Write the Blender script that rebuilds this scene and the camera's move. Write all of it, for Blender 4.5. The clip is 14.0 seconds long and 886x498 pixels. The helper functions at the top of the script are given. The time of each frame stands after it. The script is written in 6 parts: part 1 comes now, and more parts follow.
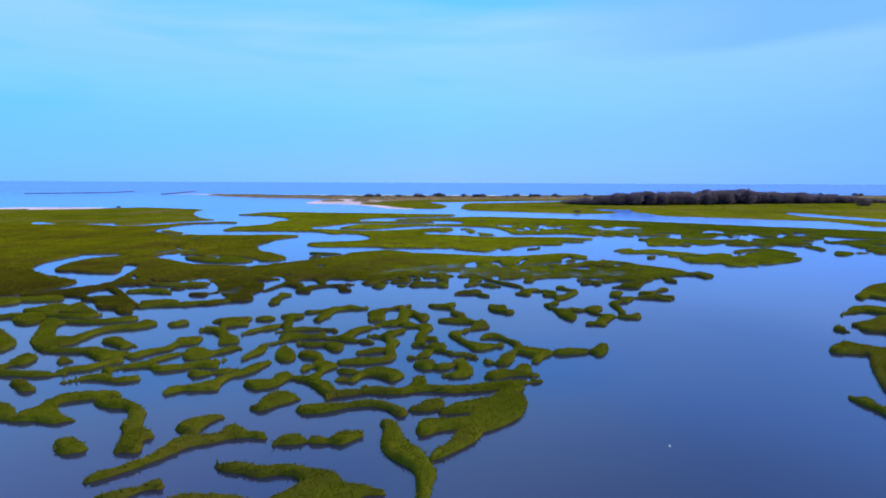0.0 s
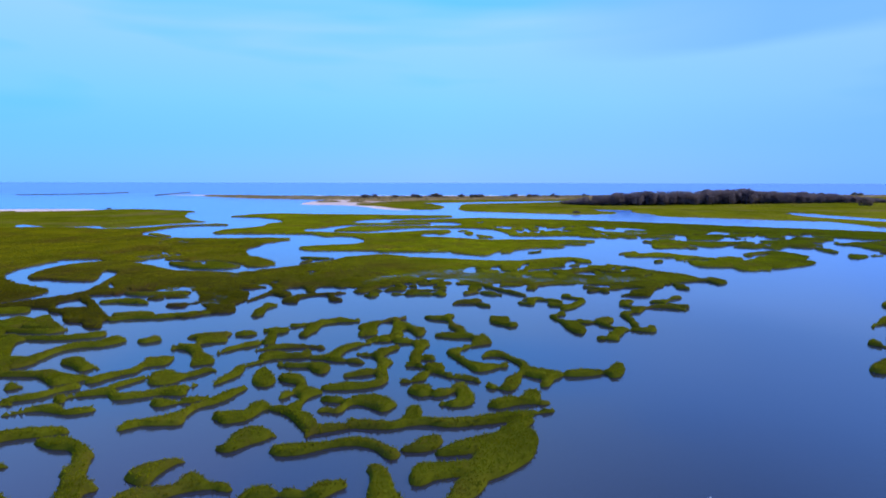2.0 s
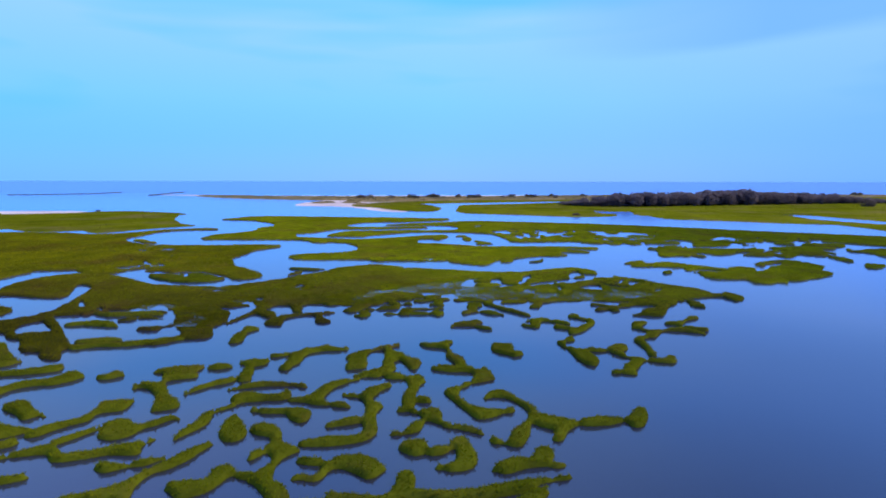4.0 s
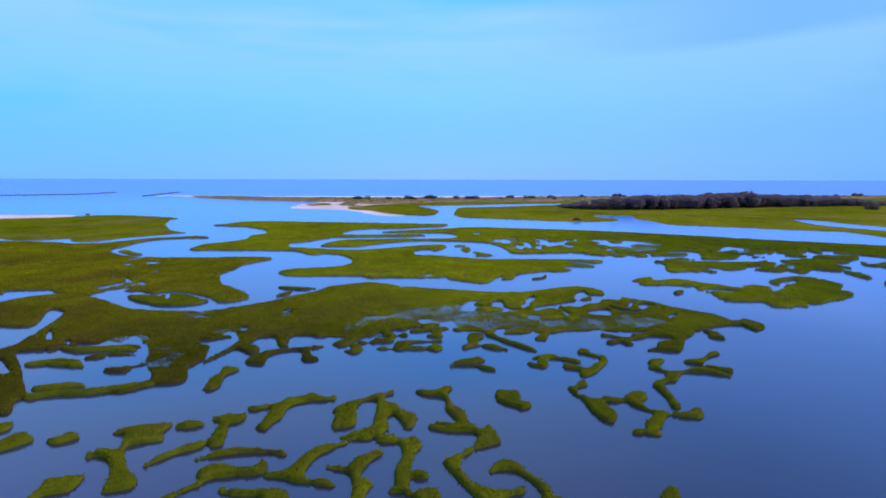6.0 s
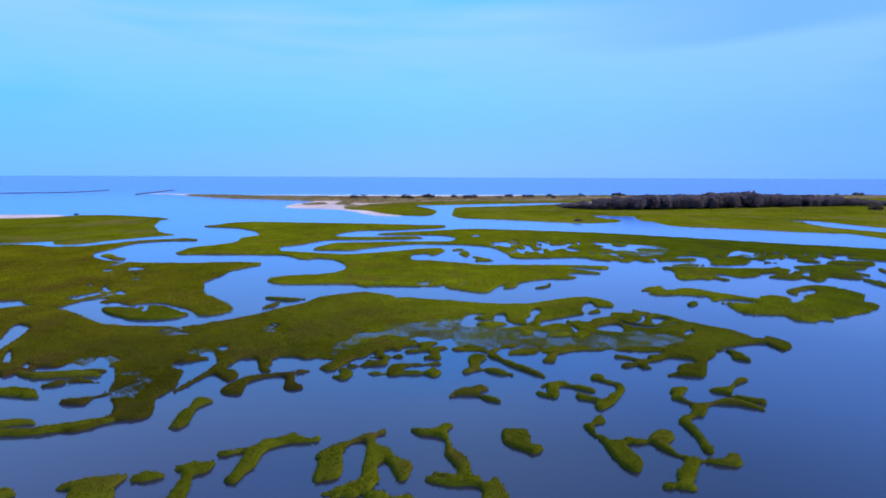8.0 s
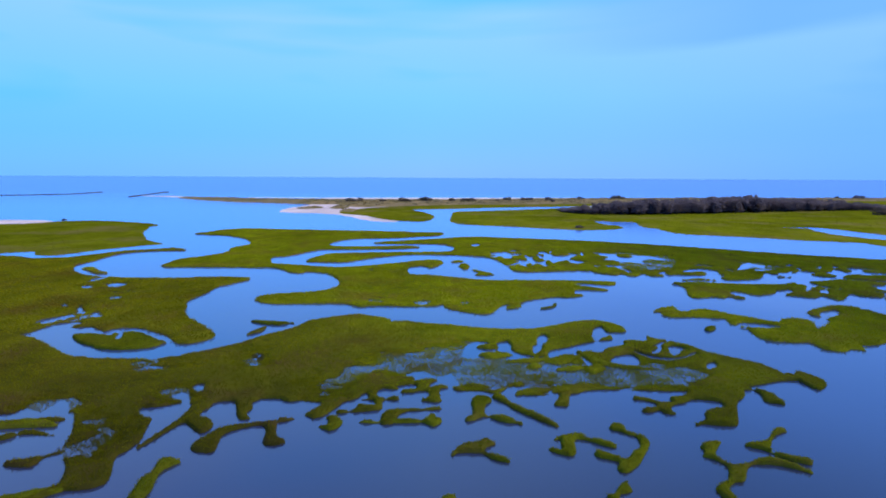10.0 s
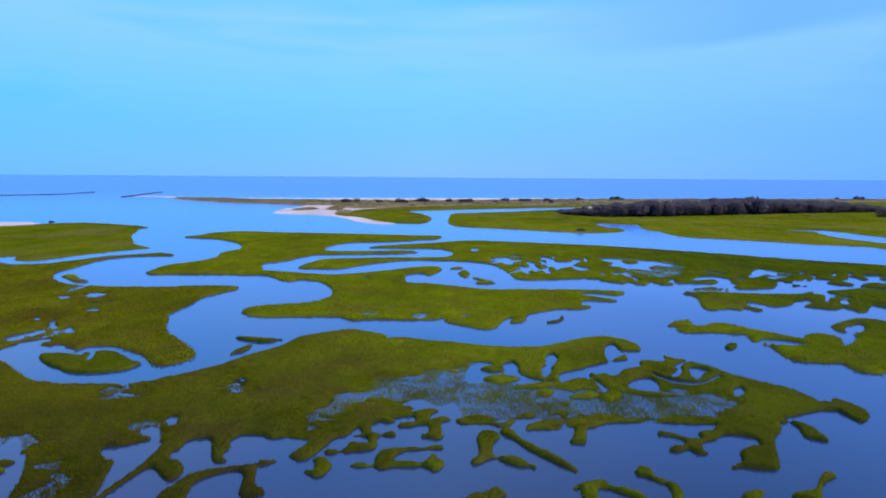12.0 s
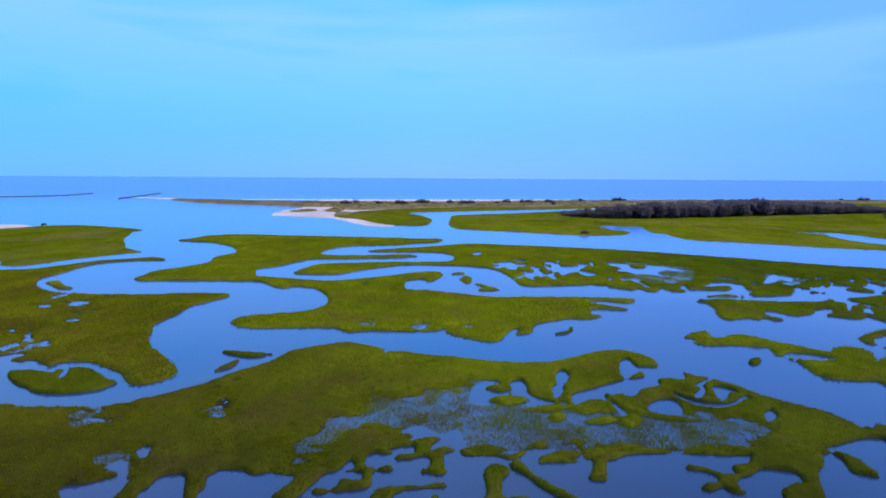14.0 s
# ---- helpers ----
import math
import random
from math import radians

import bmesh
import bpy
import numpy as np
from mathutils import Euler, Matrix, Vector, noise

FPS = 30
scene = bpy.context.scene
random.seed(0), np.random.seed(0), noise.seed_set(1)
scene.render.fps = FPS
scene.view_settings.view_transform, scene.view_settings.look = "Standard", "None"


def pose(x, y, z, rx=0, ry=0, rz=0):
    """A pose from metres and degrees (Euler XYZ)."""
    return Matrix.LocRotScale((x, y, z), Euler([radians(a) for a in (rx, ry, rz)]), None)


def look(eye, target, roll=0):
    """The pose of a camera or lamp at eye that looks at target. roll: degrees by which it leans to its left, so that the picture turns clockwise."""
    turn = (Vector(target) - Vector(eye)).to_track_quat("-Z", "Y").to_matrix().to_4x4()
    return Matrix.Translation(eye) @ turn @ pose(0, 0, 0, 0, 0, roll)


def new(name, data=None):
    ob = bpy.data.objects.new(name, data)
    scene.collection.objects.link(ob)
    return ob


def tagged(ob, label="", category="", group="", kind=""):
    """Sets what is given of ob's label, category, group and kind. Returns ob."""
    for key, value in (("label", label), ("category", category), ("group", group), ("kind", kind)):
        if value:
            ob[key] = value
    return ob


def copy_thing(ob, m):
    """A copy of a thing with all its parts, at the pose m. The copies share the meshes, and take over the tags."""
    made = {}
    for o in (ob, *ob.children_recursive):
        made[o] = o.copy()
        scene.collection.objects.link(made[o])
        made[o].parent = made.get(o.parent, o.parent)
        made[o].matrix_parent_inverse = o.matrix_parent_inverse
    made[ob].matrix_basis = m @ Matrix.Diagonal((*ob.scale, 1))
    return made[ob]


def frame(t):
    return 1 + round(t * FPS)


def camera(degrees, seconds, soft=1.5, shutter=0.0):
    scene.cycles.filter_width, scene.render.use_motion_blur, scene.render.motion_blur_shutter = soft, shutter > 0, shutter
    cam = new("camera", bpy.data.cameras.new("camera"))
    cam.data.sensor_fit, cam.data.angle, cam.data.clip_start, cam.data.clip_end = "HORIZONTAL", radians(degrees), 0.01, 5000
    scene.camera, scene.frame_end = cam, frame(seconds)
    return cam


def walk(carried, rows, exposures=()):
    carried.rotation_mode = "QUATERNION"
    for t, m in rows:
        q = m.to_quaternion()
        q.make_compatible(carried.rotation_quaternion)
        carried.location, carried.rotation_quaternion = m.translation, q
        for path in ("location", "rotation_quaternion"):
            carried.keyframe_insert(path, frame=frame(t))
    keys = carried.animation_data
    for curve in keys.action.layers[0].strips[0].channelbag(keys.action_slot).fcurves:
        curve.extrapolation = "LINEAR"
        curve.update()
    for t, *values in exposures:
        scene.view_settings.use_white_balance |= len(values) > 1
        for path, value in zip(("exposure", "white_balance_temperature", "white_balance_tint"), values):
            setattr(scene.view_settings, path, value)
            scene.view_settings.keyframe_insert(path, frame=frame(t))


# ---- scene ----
DEGREES = 76.0
cam = camera(DEGREES, 14.0, soft=1.85, shutter=0.5)
PATH = [
    (0.0, 0.00, -0.00, 18.00, 0.000, -6.857, 0.240),
    (0.5, 0.01, 1.37, 18.00, -0.085, -6.819, 0.208),
    (1.0, 0.01, 2.96, 18.04, -0.159, -6.821, 0.170),
    (1.5, 0.01, 4.67, 18.11, -0.219, -6.846, 0.139),
    (2.0, 0.00, 6.35, 18.17, -0.284, -6.851, 0.112),
    (2.5, 0.04, 8.11, 18.25, -0.352, -6.878, 0.100),
    (3.0, 0.07, 9.96, 18.59, -0.429, -6.929, 0.098),
    (5.5, -0.03, 19.06, 22.58, -0.790, -7.166, 0.118),
    (6.0, -0.02, 20.97, 23.28, -0.833, -7.238, 0.137),
    (6.5, 0.00, 22.85, 23.61, -0.900, -7.309, 0.159),
    (7.0, -0.04, 24.72, 23.73, -0.965, -7.392, 0.183),
    (7.5, -0.06, 26.62, 23.94, -1.033, -7.446, 0.201),
    (8.0, -0.08, 28.67, 24.39, -1.085, -7.484, 0.232),
    (10.5, -0.43, 38.61, 27.38, -1.466, -7.459, 0.310),
    (11.0, -0.55, 40.50, 27.59, -1.562, -7.491, 0.315),
    (11.5, -0.67, 42.51, 27.79, -1.640, -7.505, 0.348),
    (12.0, -0.74, 44.39, 27.91, -1.693, -7.506, 0.381),
    (12.5, -0.70, 46.39, 28.01, -1.728, -7.479, 0.396),
    (13.0, -0.66, 48.35, 28.10, -1.752, -7.456, 0.396),
    (13.5, -0.68, 50.03, 28.13, -1.735, -7.434, 0.375),
    (14.0, -0.77, 51.08, 28.10, -1.670, -7.416, 0.345),
]
walk(cam, [(t, pose(x, y, z, 90 + pitch, -roll, yaw)) for t, x, y, z, yaw, pitch, roll in PATH], [(0.0, 0.03, 6500, 10), (6.0, 0.0, 6500, 10), (14.0, -0.04, 6350, 2)])

# ---- light: a bright, thinly clouded evening sky over the sea ----
scene.view_settings.exposure = 0.0
SUN_UP, SUN_TURN = 47.0, 84.0          # degrees: height, and turn from straight ahead to the right
world = bpy.data.worlds.new("sky")
scene.world = world
world.use_nodes = True
wn, wl = world.node_tree.nodes, world.node_tree.links
wn.clear()


def wnode(kind, **values):
    n = wn.new(kind)
    for k, v in values.items():
        n.inputs[k].default_value = v
    return n


sky = wn.new("ShaderNodeTexSky")
sky.sky_type, sky.sun_disc = "NISHITA", False
sky.sun_elevation, sky.sun_rotation = radians(SUN_UP), radians(SUN_TURN)
sky.air_density, sky.dust_density, sky.ozone_density = 1.0, 0.6, 2.5
where = wn.new("ShaderNodeTexCoord")
flat = wnode("ShaderNodeMapping", Scale=(1.0, 1.0, 5.5), Location=(0.3, 0.1, 0.2))
wl.new(where.outputs["Generated"], flat.inputs["Vector"])
clouds = wnode("ShaderNodeTexNoise", Scale=1.3, Detail=3.5, Roughness=0.45, Distortion=0.3)
wl.new(flat.outputs["Vector"], clouds.inputs["Vector"])


def wramp(fac, stops):
    r = wn.new("ShaderNodeValToRGB")
    for i, (p, c) in enumerate(stops):
        e = r.color_ramp.elements[i] if i < 2 else r.color_ramp.elements.new(p)
        e.position, e.color = p, (*c, 1)
    wl.new(fac, r.inputs["Fac"])
    return r.outputs["Color"]


def wmix(fac, a, b):
    m = wn.new("ShaderNodeMix")
    m.data_type = "RGBA"
    wl.new(fac, m.inputs[0])
    wl.new(a, m.inputs[6])
    wl.new(b, m.inputs[7])
    return m.outputs[2]


axes = wn.new("ShaderNodeSeparateXYZ")
wl.new(where.outputs["Generated"], axes.inputs["Vector"])
sideways = wn.new("ShaderNodeMapRange")
sideways.inputs["From Min"].default_value, sideways.inputs["From Max"].default_value = -0.75, 0.75
wl.new(axes.outputs["X"], sideways.inputs["Value"])
clear = wramp(sideways.outputs["Result"], [(0.10, (0.118, 0.62, 1.75)), (0.90, (0.175, 0.50, 1.65)), (0.5, (0.152, 0.64, 1.75)), (0.7, (0.19, 0.60, 1.75))])
bank = wramp(clouds.outputs["Fac"], [(0.40, (0, 0, 0)), (0.54, (1, 1, 1))])
high = wramp(axes.outputs["Z"], [(0.06, (0.15, 0.15, 0.15)), (0.24, (1, 1, 1))])
pale = wramp(sideways.outputs["Result"], [(0.15, (0.33, 0.70, 1.55)), (0.9, (0.33, 0.65, 1.55)), (0.5, (0.34, 0.72, 1.6))])
thick = wn.new("ShaderNodeVectorMath")
thick.operation = "MULTIPLY"
wl.new(bank, thick.inputs[0])
wl.new(high, thick.inputs[1])
cloudy = wmix(thick.outputs["Vector"], clear, pale)
low = wramp(axes.outputs["Z"], [(0.0, (1, 1, 1)), (0.13, (0, 0, 0))])
rim = wramp(sideways.outputs["Result"], [(0.08, (0.18, 0.545, 1.3)), (0.95, (0.16, 0.46, 1.3)), (0.5, (0.27, 0.575, 1.3)), (0.75, (0.235, 0.53, 1.3))])
# a thicker grey-blue bank high on the right, with a soft lower edge
edge = wn.new("ShaderNodeMath")
edge.operation = "MULTIPLY_ADD"
edge.inputs[1].default_value = 0.10
wl.new(clouds.outputs["Fac"], edge.inputs[0])
wl.new(axes.outputs["Z"], edge.inputs[2])
above = wramp(edge.outputs["Value"], [(0.255, (0, 0, 0)), (0.275, (0.8, 0.8, 0.8))])
right = wramp(sideways.outputs["Result"], [(0.60, (0, 0, 0)), (0.82, (1, 1, 1))])
shelf = wn.new("ShaderNodeVectorMath")
shelf.operation = "MULTIPLY"
wl.new(above, shelf.inputs[0])
wl.new(right, shelf.inputs[1])
grey = wn.new("ShaderNodeRGB")
grey.outputs[0].default_value = (0.19, 0.50, 1.45, 1)
# overhead, out of view: paler left, darker right, added to shape near-water reflections
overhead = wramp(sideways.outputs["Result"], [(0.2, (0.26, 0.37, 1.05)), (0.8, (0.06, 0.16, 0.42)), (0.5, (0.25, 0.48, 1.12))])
cover = wmix(low, wmix(shelf.outputs["Vector"], cloudy, grey.outputs[0]), rim)
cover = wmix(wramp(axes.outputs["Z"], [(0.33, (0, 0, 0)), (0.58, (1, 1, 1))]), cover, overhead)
scaled = wnode("ShaderNodeVectorMath")
scaled.operation = "MULTIPLY"
scaled.inputs[1].default_value = (0.06, 0.10, 0.13)
wl.new(sky.outputs["Color"], scaled.inputs[0])
veil = wnode("ShaderNodeMix")
veil.data_type = "RGBA"
veil.inputs["Factor"].default_value = 0.9
wl.new(scaled.outputs["Vector"], veil.inputs[6])
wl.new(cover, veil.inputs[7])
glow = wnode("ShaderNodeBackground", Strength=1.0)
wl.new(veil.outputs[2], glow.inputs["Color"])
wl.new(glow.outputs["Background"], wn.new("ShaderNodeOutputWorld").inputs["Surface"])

sun = new("sun", bpy.data.lights.new("sun", "SUN"))
sun.data.energy, sun.data.angle, sun.data.color = 3.2, radians(24), (1.0, 0.87, 0.62)
sun_from = Vector((math.sin(radians(SUN_TURN)) * math.cos(radians(SUN_UP)), math.cos(radians(SUN_TURN)) * math.cos(radians(SUN_UP)), math.sin(radians(SUN_UP))))
sun.matrix_world = look(sun_from * 400, (0, 0, 0))


# ---- materials ----
def material(name, rough=0.8, metal=0.0, spec=0.2):
    m = bpy.data.materials.new(name)
    m.use_nodes = True
    b = m.node_tree.nodes["Principled BSDF"]
    b.inputs["Roughness"].default_value, b.inputs["Metallic"].default_value = rough, metal
    b.inputs["Specular IOR Level"].default_value = spec
    return m, m.node_tree.nodes, m.node_tree.links, b


def noise_node(nodes, links, scale, detail=4.0, rough=0.55, stretch=None):
    g = nodes.new("ShaderNodeNewGeometry")
    vec = g.outputs["Position"]
    if stretch:
        mp = nodes.new("ShaderNodeMapping")
        mp.inputs["Scale"].default_value = stretch
        links.new(vec, mp.inputs["Vector"])
        vec = mp.outputs["Vector"]
    n = nodes.new("ShaderNodeTexNoise")
    n.inputs["Scale"].default_value, n.inputs["Detail"].default_value, n.inputs["Roughness"].default_value = scale, detail, rough
    links.new(vec, n.inputs["Vector"])
    return n.outputs["Fac"]


def ramp(nodes, links, fac, stops):
    r = nodes.new("ShaderNodeValToRGB")
    for i, (p, c) in enumerate(stops):
        e = r.color_ramp.elements[i] if i < 2 else r.color_ramp.elements.new(p)
        e.position, e.color = p, (*c, 1)
    links.new(fac, r.inputs["Fac"])
    return r.outputs["Color"]


def mix(nodes, links, fac, a, b, blend="MIX"):
    m = nodes.new("ShaderNodeMix")
    m.data_type, m.blend_type = "RGBA", blend
    for sock, v in ((0, fac), (6, a), (7, b)):
        if isinstance(v, (int, float)):
            m.inputs[sock].default_value = v
        elif isinstance(v, tuple):
            m.inputs[sock].default_value = (*v, 1)
        else:
            links.new(v, m.inputs[sock])
    return m.outputs[2]


def bump(nodes, links, bsdf, fac, strength, distance):
    b = nodes.new("ShaderNodeBump")
    b.inputs["Strength"].default_value, b.inputs["Distance"].default_value = strength, distance
    links.new(fac, b.inputs["Height"])
    links.new(b.outputs["Normal"], bsdf.inputs["Normal"])


def see_through(n, l, b, col):
    """Thin leaves: their normals lean towards the sky, as a dense canopy takes the light, and some light comes through them."""
    g, lean, even = n.new("ShaderNodeNewGeometry"), n.new("ShaderNodeVectorMath"), n.new("ShaderNodeVectorMath")
    lean.operation, even.operation = "MULTIPLY_ADD", "NORMALIZE"
    lean.inputs[1].default_value, lean.inputs[2].default_value = (0.35, 0.35, 0.35), (0.0, 0.0, 0.75)
    l.new(g.outputs["Normal"], lean.inputs[0])
    l.new(lean.outputs["Vector"], even.inputs[0])
    l.new(even.outputs["Vector"], b.inputs["Normal"])
    leaf, both = n.new("ShaderNodeBsdfTranslucent"), n.new("ShaderNodeMixShader")
    both.inputs["Fac"].default_value = 0.4
    l.new(col, leaf.inputs["Color"])
    l.new(b.outputs["BSDF"], both.inputs[1])
    l.new(leaf.outputs["BSDF"], both.inputs[2])
    l.new(both.outputs["Shader"], n["Material Output"].inputs["Surface"])


def grass_material(name, dark, mid, light, straw, big, mud=True, across=None, along=None):
    """Marsh grass: meadow-sized patches, clump-sized grain, straw-coloured stands, wet mud at the waterline."""
    m, n, l, b = material(name, 0.9, 0.0, 0.0)
    patches = ramp(n, l, noise_node(n, l, big, 5.0, 0.6), [(0.32, dark), (0.68, light), (0.5, mid)])
    grain = ramp(n, l, noise_node(n, l, big * 22, 3.0, 0.7), [(0.3, (0.84, 0.84, 0.84)), (0.72, (1.12, 1.12, 1.12))])
    col = mix(n, l, 1.0, patches, grain, "MULTIPLY")
    stands = ramp(n, l, noise_node(n, l, big * 5.0, 4.0, 0.6, (1.0, 0.55, 1.0)), [(0.33, (0.78, 0.80, 0.82)), (0.66, (1.18, 1.15, 1.08))])
    col = mix(n, l, 1.0, col, stands, "MULTIPLY")
    dry = ramp(n, l, noise_node(n, l, big * 1.7, 6.0, 0.65), [(0.50, (0, 0, 0)), (0.68, (0.8, 0.8, 0.8))])
    col = mix(n, l, dry, col, straw)
    g = n.new("ShaderNodeNewGeometry")
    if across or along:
        # grass colour changes over the marsh: brown thatch in the west and at the flooded front, fresh green in the
        # middle, darker in the east; along also paints in the brightness of far grass seen at a grazing angle
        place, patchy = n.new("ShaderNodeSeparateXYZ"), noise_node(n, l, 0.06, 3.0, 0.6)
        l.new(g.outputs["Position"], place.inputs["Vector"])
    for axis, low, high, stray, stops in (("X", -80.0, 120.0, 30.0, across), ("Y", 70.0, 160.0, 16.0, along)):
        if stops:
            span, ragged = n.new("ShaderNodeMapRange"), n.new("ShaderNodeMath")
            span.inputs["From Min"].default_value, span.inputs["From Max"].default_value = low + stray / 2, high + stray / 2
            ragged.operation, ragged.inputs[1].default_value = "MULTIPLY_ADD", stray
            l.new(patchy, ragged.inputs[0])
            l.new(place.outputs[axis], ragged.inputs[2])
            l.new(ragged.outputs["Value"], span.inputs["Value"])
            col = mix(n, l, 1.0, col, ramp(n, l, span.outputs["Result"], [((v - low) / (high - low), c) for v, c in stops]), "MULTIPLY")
    tuft = ramp(n, l, g.outputs["Random Per Island"], [(0.0, (0.90, 0.91, 0.90)), (1.0, (1.09, 1.08, 1.06))])
    col = mix(n, l, 1.0, col, tuft, "MULTIPLY")
    if mud:
        sep = n.new("ShaderNodeSeparateXYZ")
        l.new(g.outputs["Position"], sep.inputs["Vector"])
        wet = n.new("ShaderNodeMapRange")
        wet.inputs["From Min"].default_value, wet.inputs["From Max"].default_value = 0.0, 0.07
        l.new(sep.outputs["Z"], wet.inputs["Value"])
        col = mix(n, l, wet.outputs["Result"], (0.026, 0.023, 0.012), col)
    l.new(col, b.inputs["Base Color"])
    if mud:
        bump(n, l, b, noise_node(n, l, big * 30, 3.0, 0.7), 0.35, 0.15)
    else:
        see_through(n, l, b, col)
    return m


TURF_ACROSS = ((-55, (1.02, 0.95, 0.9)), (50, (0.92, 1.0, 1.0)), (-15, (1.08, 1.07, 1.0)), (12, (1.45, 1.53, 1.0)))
# brown thatch in front; grazing-view brightness painted in towards the back
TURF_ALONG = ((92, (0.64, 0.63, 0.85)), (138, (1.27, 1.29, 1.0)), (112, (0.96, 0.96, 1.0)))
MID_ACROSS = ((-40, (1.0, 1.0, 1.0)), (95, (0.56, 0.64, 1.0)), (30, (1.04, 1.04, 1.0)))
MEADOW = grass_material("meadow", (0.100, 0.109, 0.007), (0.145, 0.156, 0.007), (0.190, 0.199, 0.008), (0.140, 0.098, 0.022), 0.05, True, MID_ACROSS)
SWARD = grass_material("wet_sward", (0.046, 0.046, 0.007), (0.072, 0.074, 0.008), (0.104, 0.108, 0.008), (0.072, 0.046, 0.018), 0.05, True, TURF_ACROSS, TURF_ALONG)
TUSSOCK = grass_material("tussock_ground", (0.058, 0.066, 0.007), (0.084, 0.096, 0.007), (0.114, 0.128, 0.008), (0.086, 0.062, 0.018), 0.05)
STALKS = grass_material("cordgrass_stalks", (0.146, 0.164, 0.007), (0.214, 0.238, 0.008), (0.284, 0.305, 0.010), (0.215, 0.150, 0.022), 0.06, False)
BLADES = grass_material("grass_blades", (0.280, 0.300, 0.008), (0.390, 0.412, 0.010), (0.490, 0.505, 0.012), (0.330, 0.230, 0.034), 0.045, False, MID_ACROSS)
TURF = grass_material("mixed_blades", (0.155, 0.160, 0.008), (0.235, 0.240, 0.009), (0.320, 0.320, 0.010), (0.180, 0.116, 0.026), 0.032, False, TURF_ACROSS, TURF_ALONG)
FAR_MEADOW = grass_material("far_meadow", (0.150, 0.168, 0.008), (0.215, 0.232, 0.010), (0.270, 0.275, 0.014), (0.29, 0.225, 0.07), 0.016, False)
DUNE = grass_material("dune_grass", (0.24, 0.200, 0.090), (0.31, 0.245, 0.125), (0.36, 0.280, 0.160), (0.45, 0.345, 0.240), 0.03, False)


def water_material():
    """Calm in the creeks, base colour bluer and brighter with distance in place of reflected sky, ruffled by small
    waves out at sea.
    """
    m, n, l, b = material("water", 0.05, 0.0, 1.0)
    b.inputs["IOR"].default_value = 1.6
    b.inputs["Specular Tint"].default_value = (1.0, 0.95, 0.98, 1)
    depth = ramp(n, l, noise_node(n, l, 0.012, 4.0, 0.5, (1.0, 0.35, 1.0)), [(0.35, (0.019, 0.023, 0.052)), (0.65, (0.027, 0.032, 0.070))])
    g = n.new("ShaderNodeNewGeometry")
    sep = n.new("ShaderNodeSeparateXYZ")
    l.new(g.outputs["Position"], sep.inputs["Vector"])

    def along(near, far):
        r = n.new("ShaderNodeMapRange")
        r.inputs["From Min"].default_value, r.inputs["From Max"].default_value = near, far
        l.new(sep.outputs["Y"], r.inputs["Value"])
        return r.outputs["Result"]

    # far blue in the base colour makes up for weak sky reflection
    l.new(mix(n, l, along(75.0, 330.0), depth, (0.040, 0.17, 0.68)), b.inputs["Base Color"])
    streak = ramp(n, l, noise_node(n, l, 0.008, 5.0, 0.6, (0.5, 1.6, 1.0)), [(0.4, (0.07, 0.07, 0.07)), (0.7, (0.12, 0.12, 0.12))])
    streak = mix(n, l, along(170.0, 320.0), streak, (0.15, 0.15, 0.15))
    l.new(mix(n, l, along(500.0, 900.0), streak, (0.26, 0.26, 0.26)), b.inputs["Roughness"])
    bump(n, l, b, noise_node(n, l, 1.6, 3.0, 0.6, (0.6, 1.5, 1.0)), 0.08, 0.05)
    return m


def sand_material():
    m, n, l, b = material("sand", 0.9, 0.0, 0.2)
    c = ramp(n, l, noise_node(n, l, 0.03, 6.0, 0.6), [(0.35, (0.54, 0.42, 0.42)), (0.65, (0.82, 0.67, 0.68))])
    speck = ramp(n, l, noise_node(n, l, 0.7, 4.0, 0.7), [(0.3, (0.85, 0.85, 0.85)), (0.7, (1.1, 1.1, 1.1))])
    l.new(mix(n, l, 1.0, c, speck, "MULTIPLY"), b.inputs["Base Color"])
    bump(n, l, b, noise_node(n, l, 0.5, 4.0, 0.6), 0.5, 0.3)
    return m


def plain_material(name, a, c, scale, rough=0.85, spec=0.2, leafy=False):
    m, n, l, b = material(name, rough, 0.0, spec)
    base = ramp(n, l, noise_node(n, l, scale, 5.0, 0.6), [(0.3, a), (0.7, c)])
    info = n.new("ShaderNodeObjectInfo")
    var = ramp(n, l, info.outputs["Random"], [(0.0, (0.75, 0.75, 0.78)), (1.0, (1.25, 1.2, 1.15))])
    col = mix(n, l, 1.0, base, var, "MULTIPLY")
    l.new(col, b.inputs["Base Color"])
    if leafy:
        see_through(n, l, b, col)
    else:
        bump(n, l, b, noise_node(n, l, scale * 6, 3.0, 0.6), 0.5, 0.1)
    return m


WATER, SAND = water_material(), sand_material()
LEAVES = plain_material("tree_leaves", (0.152, 0.134, 0.172), (0.202, 0.176, 0.212), 0.12, 0.95, 0.0, True)
SCRUB = plain_material("shrub_leaves", (0.10, 0.086, 0.082), (0.17, 0.14, 0.125), 0.2, 0.95, 0.0, True)
BARK = plain_material("bark", (0.05, 0.04, 0.035), (0.11, 0.09, 0.075), 0.8)
ROCK = plain_material("jetty_rock", (0.05, 0.055, 0.07), (0.13, 0.13, 0.14), 0.4)
FOAM = plain_material("surf_foam", (0.75, 0.75, 0.76), (0.85, 0.85, 0.86), 0.05, 0.6)
REED = plain_material("reed_wall", (0.05, 0.045, 0.03), (0.12, 0.10, 0.07), 1.2)
WHITE = plain_material("white_paint", (0.72, 0.72, 0.72), (0.82, 0.82, 0.82), 6.0, 0.4, 0.5)


